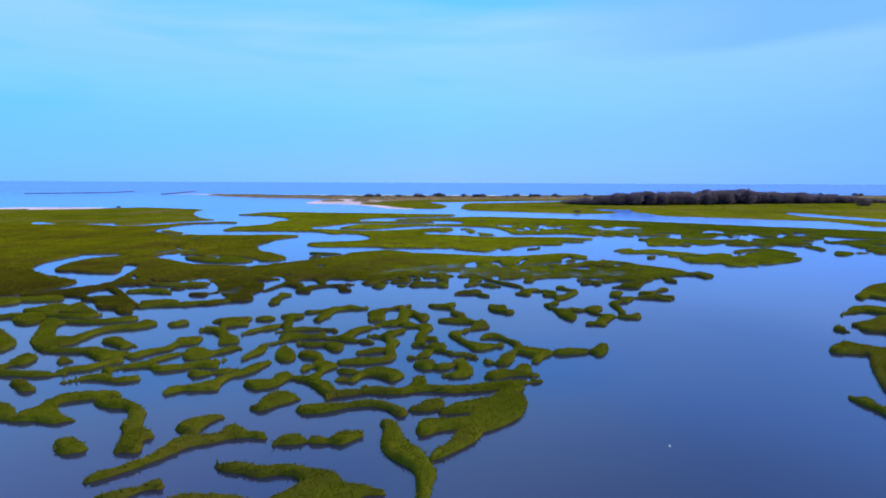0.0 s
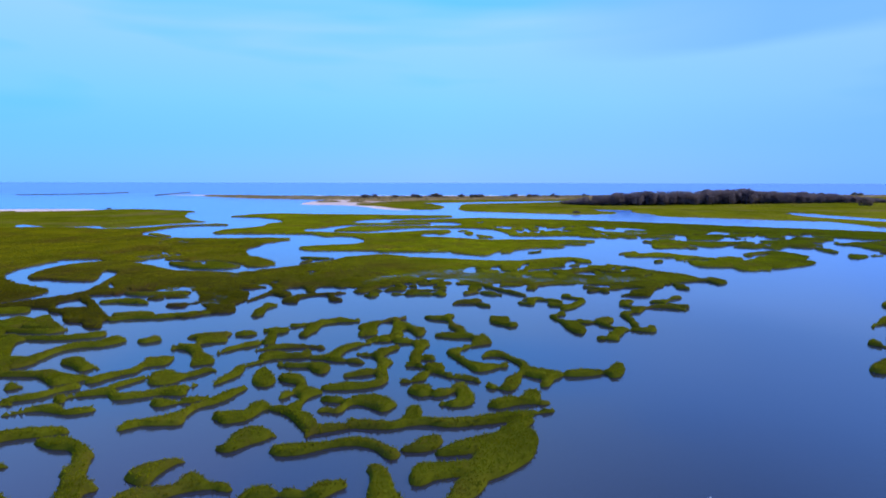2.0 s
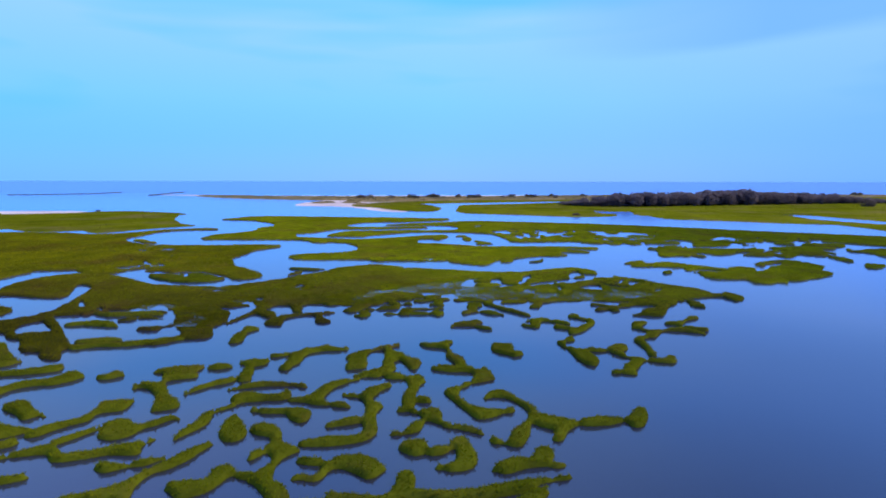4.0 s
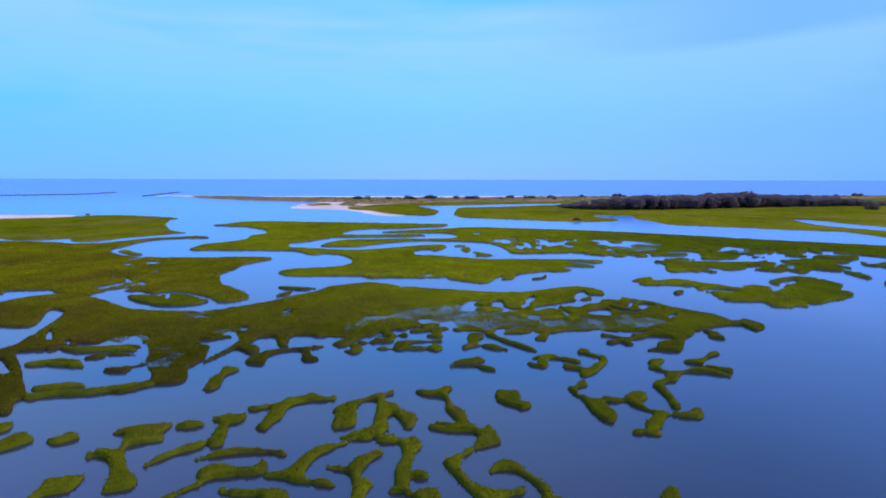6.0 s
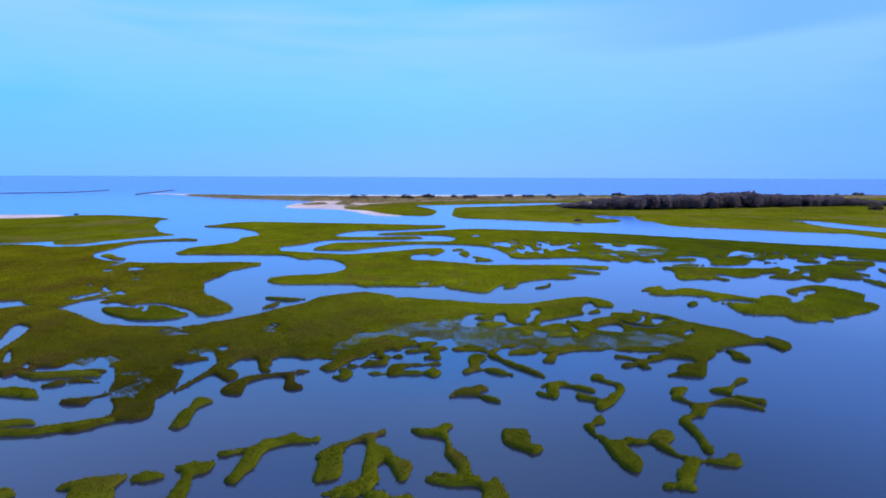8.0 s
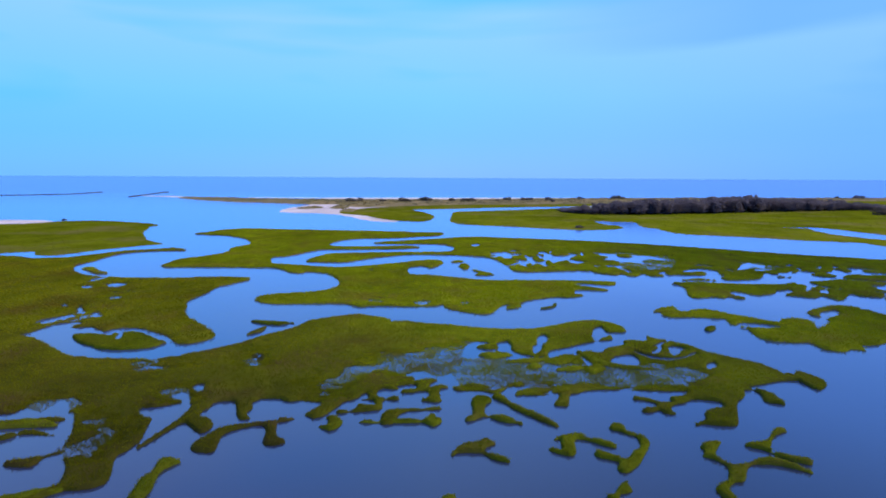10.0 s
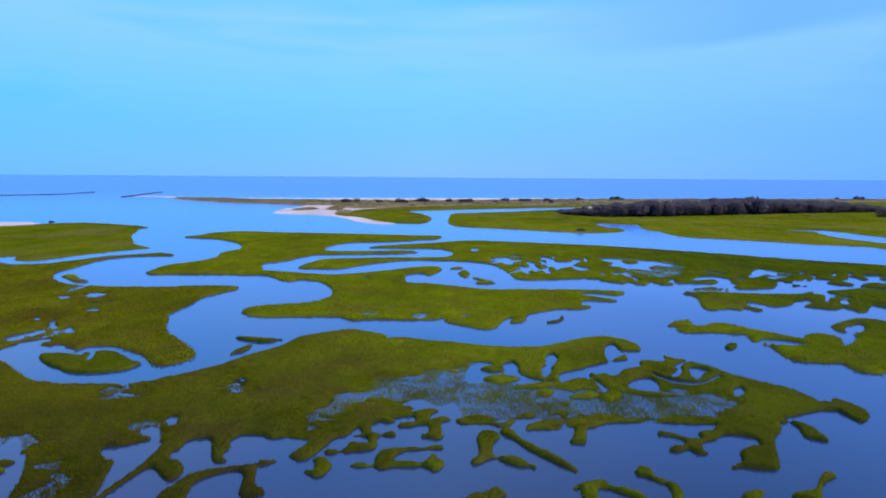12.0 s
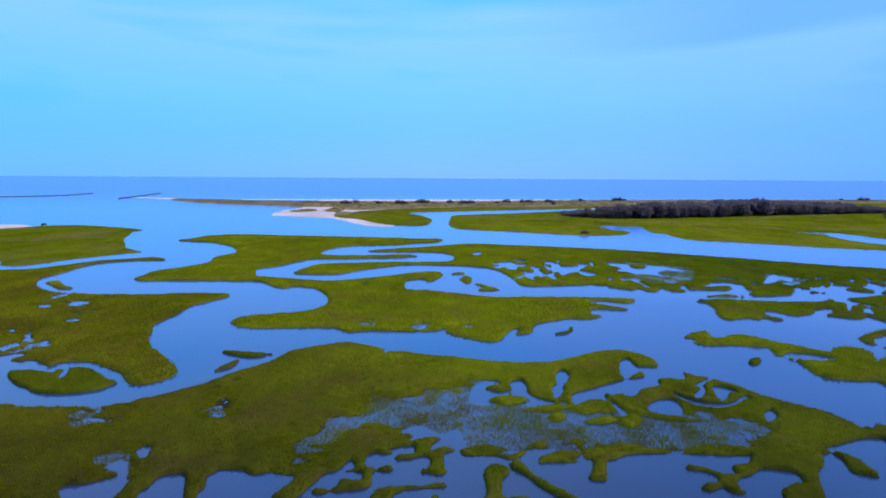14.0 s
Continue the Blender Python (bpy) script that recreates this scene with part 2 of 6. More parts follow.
# ---- building blocks ----
def mesh_from(name, verts, faces, mat, smooth=False):
    """A mesh from arrays: verts (n, 3), faces (m, 3 or 4)."""
    faces = np.asarray(faces, dtype=np.int32)
    k = faces.shape[1]
    me = bpy.data.meshes.new(name)
    me.vertices.add(len(verts))
    me.vertices.foreach_set("co", np.ascontiguousarray(verts, dtype=np.float32).ravel())
    me.loops.add(faces.size)
    me.loops.foreach_set("vertex_index", faces.ravel())
    me.polygons.add(len(faces))
    me.polygons.foreach_set("loop_start", np.arange(0, faces.size, k, dtype=np.int32))
    me.polygons.foreach_set("loop_total", np.full(len(faces), k, dtype=np.int32))
    me.polygons.foreach_set("use_smooth", np.full(len(faces), smooth))
    me.update(calc_edges=True)
    me.materials.append(mat)
    return me


def under(name, me, parent, label="", kind=""):
    ob = new(name, me)
    ob.parent = parent
    return tagged(ob, label, "", "", kind)


def hash01(ix, iy, seed):
    h = (ix.astype(np.int64) * 374761393 + iy.astype(np.int64) * 668265263 + seed * 1442695041) & 0x7FFFFFFF
    h = ((h ^ (h >> 13)) * 1274126177) & 0x7FFFFFFF
    return ((h ^ (h >> 16)) & 0xFFFF) / 65535.0


def wave(x, y, size, seed=0, octaves=3):
    """Smooth value noise, -1 to 1."""
    total, amp, norm = 0.0, 1.0, 0.0
    for o in range(octaves):
        u, v = x / size, y / size
        iu, iv = np.floor(u), np.floor(v)
        fu, fv = u - iu, v - iv
        fu, fv = fu * fu * (3 - 2 * fu), fv * fv * (3 - 2 * fv)
        a, b = hash01(iu, iv, seed + o), hash01(iu + 1, iv, seed + o)
        c, d = hash01(iu, iv + 1, seed + o), hash01(iu + 1, iv + 1, seed + o)
        total = total + amp * ((a * (1 - fu) + b * fu) * (1 - fv) + (c * (1 - fu) + d * fu) * fv)
        norm, amp, size = norm + amp, amp * 0.55, size * 0.5
    return 2 * total / norm - 1


def rounded(shore, steps=4):
    """A shore through its corner points, as a closed smooth curve."""
    p = np.array(shore, dtype=float).reshape(-1, 2)
    a, b, c, d = np.roll(p, 1, 0), p, np.roll(p, -1, 0), np.roll(p, -2, 0)
    out = []
    for s in np.arange(steps) / steps:
        out.append(0.5 * (2 * b + (c - a) * s + (2 * a - 5 * b + 4 * c - d) * s ** 2 + (3 * b - a - 3 * c + d) * s ** 3))
    return np.stack(out, 1).reshape(-1, 2)


def inside(shore, x, y, reach):
    """Signed distance to a shore, positive on its land side; -reach far outside."""
    q = rounded(shore)
    s = np.full(x.shape, -reach)
    near = (x > q[:, 0].min() - reach) & (x < q[:, 0].max() + reach) & (y > q[:, 1].min() - reach) & (y < q[:, 1].max() + reach)
    px, py = x[near], y[near]
    if not px.size:
        return s
    best, odd = np.full(px.shape, 1e9), np.zeros(px.shape, bool)
    for (ax, ay), (bx, by) in zip(q, np.roll(q, -1, 0)):
        dx, dy = bx - ax, by - ay
        f = np.clip(((px - ax) * dx + (py - ay) * dy) / (dx * dx + dy * dy + 1e-12), 0, 1)
        best = np.minimum(best, (px - ax - f * dx) ** 2 + (py - ay - f * dy) ** 2)
        cross = (ay > py) != (by > py)
        if dy != 0:
            odd ^= cross & (px < ax + (py - ay) * dx / dy)
    s[near] = np.where(odd, 1, -1) * np.sqrt(best)
    return s


# cell size, ragged edge, bank width, canopy height, tufts per square metre, blade height and width
KINDS = {
    "near": (0.24, 0.06, 0.27, 0.42, 44.0, 0.16, 0.020),
    "turf": (0.28, 0.08, 0.30, 0.40, 22.0, 0.20, 0.0205),
    "mid": (0.70, 0.24, 0.60, 0.42, 10.0, 0.22, 0.055),
    "far": (2.50, 0.80, 2.00, 0.50, 0.30, 0.22, 0.12),
    "dune": (4.00, 2.00, 6.00, 1.60, 0.02, 0.7, 0.9),
    "sand": (5.00, 2.00, 10.0, 0.22, 0.0, 0.0, 0.0),
}


def land(name, label, category, kind, shores, pools=(), islets=(), pans=(), thin=(), mud=(), ground=None, blades=None):
    """A piece of marsh: a bank that rises out of the water inside its shores, cut by pools, and grass that stands on it.
    islets: land again within the pools; pans: stretches pitted with many small pools; thin: flooded stretches where the water shows between sparse stalks; mud: bare wet hollows."""
    cell, ragged, bank, canopy, density, tall, wide = KINDS[kind]
    ground, blades = ground or {"far": FAR_MEADOW, "near": TUSSOCK}.get(kind, MEADOW), blades or {"far": FAR_MEADOW, "near": STALKS}.get(kind, BLADES)
    every = np.concatenate([np.array(s, dtype=float).reshape(-1, 2) for s in shores])
    lo, hi = every.min(0) - 3 * cell, every.max(0) + 3 * cell
    nx, ny = int((hi[0] - lo[0]) / cell) + 2, int((hi[1] - lo[1]) / cell) + 2
    x, y = np.meshgrid(lo[0] + np.arange(nx) * cell, lo[1] + np.arange(ny) * cell)
    reach = 3 * bank + 2 * cell
    s = np.full(x.shape, -reach)
    for shore in shores:
        s = np.maximum(s, inside(shore, x, y, reach))
    for pool in pools:
        s = np.minimum(s, -inside(pool, x, y, reach))
    for spot in islets:
        s = np.maximum(s, inside(spot, x, y, reach))
    for pan in pans:
        wet = np.clip(0.5 + inside(pan, x, y, 4 * cell) / (4 * cell), 0, 1)
        s = np.where(wet > 0, np.minimum(s, (0.04 - wave(x, y * 0.5, 5.0, 51, 3)) * 5.0 + 2.5 * (1 - wet)), s)
    s = s + 0.33 * bank + 0.06 + ragged * wave(x, y, 6 * ragged + 1.2, 3) + 0.5 * ragged * wave(x, y, 2 * ragged + 0.5, 9, 2)
    flooded = np.zeros(x.shape)
    for t in thin:
        flooded = np.maximum(flooded, np.clip(0.80 + inside(t, x, y, 4.0) / 3.0 + 0.9 * wave(x, y * 1.4, 3.6, 21, 2) + 0.4 * wave(x, y * 1.3, 1.1, 27, 2), 0, 1))
    for spot in islets:
        flooded = np.minimum(flooded, np.clip(0.6 - inside(spot, x, y, 3.0) / 0.5, 0, 1))
    rise = np.clip(s / bank, -1.2, 1)
    z = np.where(rise < 0, 0.45 * rise, canopy * (1 - (1 - rise) ** 2) * 1.0)
    z = z + np.clip(rise, 0, 1) * canopy * 0.28 * wave(x, y, 5 * cell, 5)
    z = z * (1 - flooded) + flooded * np.minimum(z, -0.06 + 0.09 * wave(x, y * 1.3, 2.2, 31, 3))
    hollow = np.zeros(x.shape)
    for m in mud:
        hollow = np.maximum(hollow, np.clip(0.7 + inside(m, x, y, 3.0) / (2 * cell) + 0.6 * wave(x, y, 1.8, 61, 2), 0, 1))
    z = z * (1 - hollow) + hollow * np.minimum(z, 0.004 + 0.05 * wave(x, y, 1.6, 63, 2))
    keep = z > -0.35
    quad = keep[:-1, :-1] | keep[1:, :-1] | keep[:-1, 1:] | keep[1:, 1:]
    idx = np.arange(nx * ny).reshape(ny, nx)
    f = np.stack([idx[:-1, :-1][quad], idx[:-1, 1:][quad], idx[1:, 1:][quad], idx[1:, :-1][quad]], 1)
    used, back = np.unique(f, return_inverse=True)
    verts = np.stack([x.ravel(), y.ravel(), z.ravel()], 1)[used]
    base = tagged(new(name), label, category, "marsh islands" if category == "marsh island" else "")
    centre = np.array([*verts[:, :2].mean(0), 0.0])
    base.location = centre
    under("bank", mesh_from("bank", verts - centre, back.reshape(f.shape), ground, True), base)
    if density:
        rng = np.random.default_rng(int(abs(lo[0] * 7 + lo[1] * 13)))
        row, col = np.nonzero((s > 0.25 * bank) & (hollow < 0.6))
        clumps = 1 + 0.40 * wave(x[row, col], y[row, col], 5 * cell, 5) + 0.35 * wave(x[row, col], y[row, col], 2.2 * cell, 7, 1)
        stalks = (0.5 if kind == "mid" else 1.0) * (1.7 + 3.4 * np.clip(0.4 + 1.3 * wave(x[row, col], y[row, col] * 0.8, 2.6, 33, 3), 0, 1))
        count = rng.poisson(density * cell * cell * (np.clip(clumps, 0.15, 2) * (1 - flooded[row, col]) + stalks * flooded[row, col]))
        row, col = np.repeat(row, count), np.repeat(col, count)
        tx, ty = x[row, col] + (rng.random(row.size) - 0.5) * cell, y[row, col] + (rng.random(row.size) - 0.5) * cell
        tz = z[row, col] - 0.04
        n, b = row.size, 4
        size = tall * (1 + 0.25 * flooded[row, col]) * (0.75 + 0.5 * rng.random(n)) * (1 + 0.2 * wave(tx, ty, 4.0, 41))
        v = np.empty((n, b, 3, 3))
        for k in range(b):
            turn, lean = rng.random(n) * 2 * np.pi, rng.random(n) * 2 * np.pi
            w = wide * (0.6 + 0.8 * rng.random(n))
            ox, oy = (rng.random(n) - 0.5) * wide * 5, (rng.random(n) - 0.5) * wide * 5
            dx, dy = np.cos(turn) * w, np.sin(turn) * w
            h = size * (0.7 + 0.5 * rng.random(n))
            bend = h * (0.06 + 0.28 * rng.random(n))
            v[:, k, 0] = np.stack([tx + ox - dx, ty + oy - dy, tz], 1)
            v[:, k, 1] = np.stack([tx + ox + dx, ty + oy + dy, tz], 1)
            v[:, k, 2] = np.stack([tx + ox + np.cos(lean) * bend, ty + oy + np.sin(lean) * bend, tz + h], 1)
        v = v.reshape(-1, 3)
        if n:
            under("grass", mesh_from("grass", v - centre, np.arange(len(v)).reshape(-1, 3), blades), base, "", "stuff")
    return base


# ---- water and sea bed ----
def sheet(name, z, half, mat, label, category):
    v = [(-half, -half, z), (half, -half, z), (half, half, z), (-half, half, z)]
    return tagged(new(name, mesh_from(name, np.array(v), [[0, 1, 2, 3]], mat)), label, category, "", "structure")


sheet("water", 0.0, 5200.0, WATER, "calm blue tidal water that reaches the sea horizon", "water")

# ---- marsh ----
land("barrier_beach", "pale sandy barrier beach between inlet and sea", "beach", "sand", [
    [-341, 726, -306, 721, -262, 677, -206, 640, -157, 625, -128, 648, -98, 686, 28, 697, 133, 704, 193, 687, 277, 673, 534, 698, 788, 723, 676, 627, 426, 567, 222, 548, 158, 539, 68, 524, 20, 506, -14, 489, -48, 462, -41, 414, -21, 368, -31, 369, -38, 380, -57, 418, -74, 432, -99, 442, -107, 458, -109, 497, -103, 545, -111, 581, -153, 593, -196, 611, -239, 649, -296, 699],
], ground=SAND)
land("marsh_meadow", "green back-barrier marsh behind a sandy beach", "salt marsh", "far", [
    [-63, 433, -59, 455, -47, 495, 2, 533, 72, 558, 187, 594, 383, 639, 770, 707, 663, 615, 435, 577, 224, 552, 160, 543, 66, 513, 19, 492, -14, 476, -5, 447, 2, 408, -3, 367, -18, 370, -29, 381, -41, 405],
])
land("dune_ridge", "low brownish dune ridge with dry grass", "dune", "dune", [
    [-273, 675, -211, 654, -159, 634, -89, 628, -32, 628, 25, 640, 87, 656, 152, 676, 289, 699, 432, 714, 831, 759, 773, 710, 381, 635, 125, 562, 21, 541, -53, 508, -69, 526, -85, 550, -96, 545, -149, 578, -191, 595, -239, 636],
    [-101, 483, -95, 504, -88, 501, -89, 488, -96, 477],
    [-78, 498, -77, 521, -69, 506, -68, 486, -72, 479],
    [-63, 453, -62, 472, -57, 466, -57, 444, -60, 444],
], ground=DUNE, blades=DUNE)
land("marsh_meadow", "flat green marsh meadow in front of a dark wood", "salt marsh", "far", [
    [13, 374, 16, 422, 19, 448, 38, 458, 69, 475, 110, 502, 153, 524, 217, 536, 420, 560, 640, 596, 226, 242, 179, 266, 159, 275, 149, 282, 133, 292, 121, 298, 116, 309, 118, 327, 114, 330, 116, 345, 120, 364, 109, 368, 97, 371, 97, 346, 101, 340, 100, 329, 93, 321, 78, 317, 66, 321, 54, 328, 41, 336, 27, 342, 16, 351],
], pools=[
    [179, 333, 204, 336, 210, 327, 213, 307, 218, 276, 202, 259, 192, 282, 189, 290, 189, 303, 193, 318, 196, 326],
])
land("marsh_meadow", "flat green salt marsh meadow beside the open inlet", "salt marsh", "far", [
    [-236, 318, -213, 338, -205, 351, -198, 358, -184, 359, -156, 347, -142, 335, -144, 330, -137, 312, -131, 296, -123, 281, -115, 268, -107, 259, -104, 257, -104, 254, -107, 253, -112, 247, -118, 238, -122, 228, -127, 225, -132, 229, -137, 234, -164, 235],
    [-361, 282, -258, 330, -242, 331, -171, 234, -176, 224, -267, 208],
])
land("sand_bar", "pale sand strip behind the marsh edge", "sand bar", "sand", [
    [-344, 318, -276, 354, -262, 363, -228, 362, -209, 353, -227, 334, -250, 320, -311, 288],
], ground=SAND)
land("marsh_meadow", "green salt marsh meadow with small pans inside the creek bend", "salt marsh", "mid", [
    [-144.4, 212.5, -123.4, 215.5, -115.2, 217.6, -112.1, 222.8, -107.7, 229.6, -105.1, 234.4, -99.3, 237, -94, 240.9, -92.7, 242.2, -86.1, 237.1, -94.9, 235.4, -100.8, 232.9, -104.6, 227.1, -104.6, 218.7, -104, 210, -104, 203.1, -100.9, 197, -95.1, 189.8, -89.8, 185.7, -81.7, 183.1, -73.2, 181.8, -65.5, 181.8, -57, 183.1, -49.1, 183.1, -46.5, 181.3, -49, 175.7, -51.1, 171.9, -51.1, 164.8, -51.7, 155.3, -49.7, 150.8, -48.8, 147.6, -47.2, 144.2, -45, 141.3, -39.3, 134.4, -36.7, 130.8, -36.3, 128.5, -37.3, 126.5, -38.7, 125.5, -40.8, 125.9, -44.1, 129.9, -50, 134.2, -52.6, 135, -54.6, 135, -56, 134.5, -56, 133, -60, 135.6, -63, 135.1, -63.1, 138.9, -67.1, 138.4, -77.2, 135.2],
    [-254.2, 202, -168.6, 221, -147.9, 222.5, -124, 215, -88.2, 182.1, -72.1, 148.4, -72.3, 140.1, -78.7, 137.7, -88.2, 136.3, -98.9, 135.9, -103, 130.7, -150.1, 116],
    [-149.8, 115.8, -107.6, 136.7, -94.9, 138.2, -89.3, 137.9, -86.8, 134.2, -87.2, 131.2, -87.2, 126.4, -86.5, 121.1, -85.5, 117.1, -85.2, 116.2, -79.4, 108.7, -74.5, 104.8, -68.8, 101.2, -64.7, 98.6, -64.1, 94, -65.7, 89.6, -68.6, 86.4, -89.6, 81.4, -103.4, 79.3],
], pools=[
    [-82.9, 171.8, -81.5, 172.4, -80.3, 170.6, -81.9, 170.6],
    [-77.3, 174.8, -75.2, 176, -74, 174.2, -76.2, 173.6],
    [-73.8, 165.6, -71.7, 166.1, -71.1, 165, -72.9, 164.5],
    [-70.2, 167.2, -67.6, 167.7, -66.7, 166.6, -69, 165.6],
    [-69.1, 159.4, -67.8, 160.4, -66.9, 158.9, -68.3, 158.5],
    [-76.1, 153, -75.6, 153.9, -73.4, 150.9, -73.7, 150.1],
    [-72, 151.7, -72, 153, -70.6, 151.3, -69.5, 148.8, -68.1, 145.3, -69, 146.1, -70.2, 148.8],
    [-66.2, 146.1, -64.6, 146.5, -63.1, 144.9, -64.5, 144.6],
    [-67.3, 140, -64.4, 141.4, -63.6, 140.3, -65.7, 139],
], pans=[
    [-79.1, 147.1, -70.1, 146.3, -64.5, 142.1, -59.2, 135, -58.7, 131.3, -67.3, 132.1],
    [-88, 182.9, -79.7, 184.2, -73.7, 176.9, -72.6, 169.8, -80.1, 172.5],
], thin=[
    [-76.3, 153.1, -75.4, 153.5, -72.7, 149.4, -73.5, 149.4],
    [-68.7, 145.6, -70.6, 150.5, -67.7, 147, -67.3, 145],
    [-65.5, 143.7, -62.5, 143.3, -61.7, 141.8, -63.9, 142.4],
    [-70.6, 160, -68.9, 161.3, -68.4, 159.1, -69.4, 158.7],
    [-83.3, 172, -83, 174.1, -81.1, 172.5, -80.8, 169.9],
    [-77, 175.2, -77.2, 178.1, -74.5, 175.2, -74.8, 173.5],
    [-46, 139.9, -45.4, 140.5, -44.4, 139, -44.8, 138.4],
], mud=[
    [-82.5, 170.4, -82.7, 172.5, -80.2, 171.2, -80.4, 170.4, -82, 170.8],
    [-77.2, 173.7, -77.2, 176.4, -74.1, 174.8, -74.3, 173.5, -76.3, 174],
    [-69.7, 158.3, -69.8, 160.2, -67.4, 159, -67.6, 158.2, -69.1, 158.6],
    [-70.7, 163.7, -70.9, 165.7, -68.5, 164.4, -68.7, 163.5, -70.1, 163.9],
    [-69.5, 146.3, -70.7, 149.4, -68.2, 147.7, -66.9, 145, -68.3, 145.6],
    [-63.5, 136.3, -63.2, 137.3, -61.1, 136.7, -62, 136.9, -63.3, 137.1],
    [-67.2, 163.1, -66.6, 165.2, -63.2, 164.1, -64, 163.5, -66.3, 163.9],
    [-78.6, 162.9, -78.6, 164.8, -75.8, 163.7, -76.3, 163.1, -78, 163.5],
    [-80.8, 160.4, -80.9, 162.5, -78.1, 161.2, -78.4, 160.4, -80.2, 160.8],
    [-64.5, 142.9, -65, 145.2, -62.4, 143.8, -62.1, 142.1, -63.6, 142.6],
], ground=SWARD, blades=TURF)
land("marsh_island", "narrow green cordgrass bar with a dark muddy edge", "marsh island", "mid", [
    [-98.2, 197.2, -96.1, 198.8, -91.3, 192.7, -87.6, 190.2, -90.7, 190.2, -94.8, 194.5],
])
land("marsh_island", "curved green cordgrass island with a muddy edge", "marsh island", "near", [
    [-59.29, 129.89, -57.25, 130.33, -53.08, 129.35, -53.2, 130.76, -50.84, 131.46, -48.94, 130.96, -46.67, 129.04, -44.25, 126.77, -42.57, 125.89, -42.86, 125.54, -43.2, 124.11, -44.96, 122.76, -48.21, 122.23, -51.33, 122.85, -53.14, 124.24, -55.62, 125.7, -58.2, 128.08],
], pools=[
    [-51.11, 126.85, -52.84, 130.52, -52.01, 131.22, -50.52, 127.73],
])
land("marsh_meadow", "long green salt marsh tongue between winding creeks", "salt marsh", "mid", [
    [-105.3, 292.6, -101.8, 297, -100.5, 306.2, -97.3, 311.1, -88.9, 316.4, -66.9, 312, -40.4, 307.8, -17.2, 303.7, -4.5, 299.5, 4.2, 299.7, 6.1, 295.3, 2.8, 287, -4.3, 284.9, -13.3, 278.9, -31, 274.9, -37.3, 266.1, -39, 253.3, -33.1, 247.2, -19.5, 247.4, -7.7, 249, -3.3, 244.8, -4.7, 245.5, -11.4, 242.7, -22.7, 241.3, -37.6, 239.8, -42.1, 234.7, -44.3, 228.8, -48.1, 223.3, -51.5, 220.1, -49, 210, -47.3, 200.8, -56.9, 200.8, -68.8, 200.8, -76.1, 200.7, -78.5, 202.7, -78.5, 205.6, -78.2, 214.9, -73.1, 222.1, -69.8, 231.2, -71.7, 241.2, -70.4, 248.1, -68.8, 253.9, -71.7, 263.9, -77.2, 274, -87.8, 285, -98.5, 288.8],
    [-51.1, 205.7, -44.7, 204.9, -29.9, 199.9, -24, 199.9, -18.3, 202.4, -9.4, 207.7, -1.6, 213.4, 3.6, 211.9, 2.5, 204.4, -2.2, 195.1, -0.5, 187.8, 2.6, 185.1, 14.9, 179.3, 24.8, 179.3, 45.3, 177.4, 44, 173.8, 38.5, 176.7, 35.1, 173.9, 41.7, 167.4, 34.8, 168.5, 32.6, 162.9, 34.3, 161.9, 31.2, 159.9, 26.7, 159.9, 19.7, 155.6, 18.2, 150.6, 15.4, 149, 16.9, 152.1, 14.9, 152.5, 11.3, 145, 6.6, 146.7, 3.3, 149.9, 2.9, 153.7, -0.7, 151.1, -11.5, 151.9, -14.5, 150.8, -19, 153.9, -32.4, 153.6, -37.6, 157.4, -36, 161.8, -26.6, 164.6, -23.8, 168.1, -22.3, 172.9, -23.4, 180.4, -28.1, 190.3, -34.3, 193.1, -35.2, 191, -38.2, 191.7, -43.2, 198.5, -48, 200.8],
], pools=[
    [-6.7, 197.7, -5.3, 201.8, -1.2, 202.7, -0, 196.3, -1.8, 193.6, -0.5, 187.8, -5.3, 187.8],
], pans=[
    [-17.8, 197.7, -12, 199.3, -7.1, 191, -9.8, 188.9, -14.2, 191.7],
    [-3.3, 179.2, 0.6, 182.9, -0.1, 175, -2.6, 173.9],
    [24.1, 169.5, 30.1, 173.9, 30.9, 172.2, 26.3, 168.5],
], thin=[
    [7.2, 157, 7.9, 157.8, 7.5, 152.9, 7, 152.9],
    [-13.6, 156.7, -12.1, 157.5, -10.4, 156.2, -11.9, 155.4],
    [-2.5, 154.2, -1.5, 155.8, -1.1, 152.6, -2.1, 152.2],
], mud=[
    [-13.5, 154.6, -12.2, 156.4, -9.8, 155.4, -10.7, 155, -12.4, 155.4],
    [-2.7, 152.5, -1.8, 154.3, -0.4, 153.1, -1, 152.2, -2, 152.6],
])
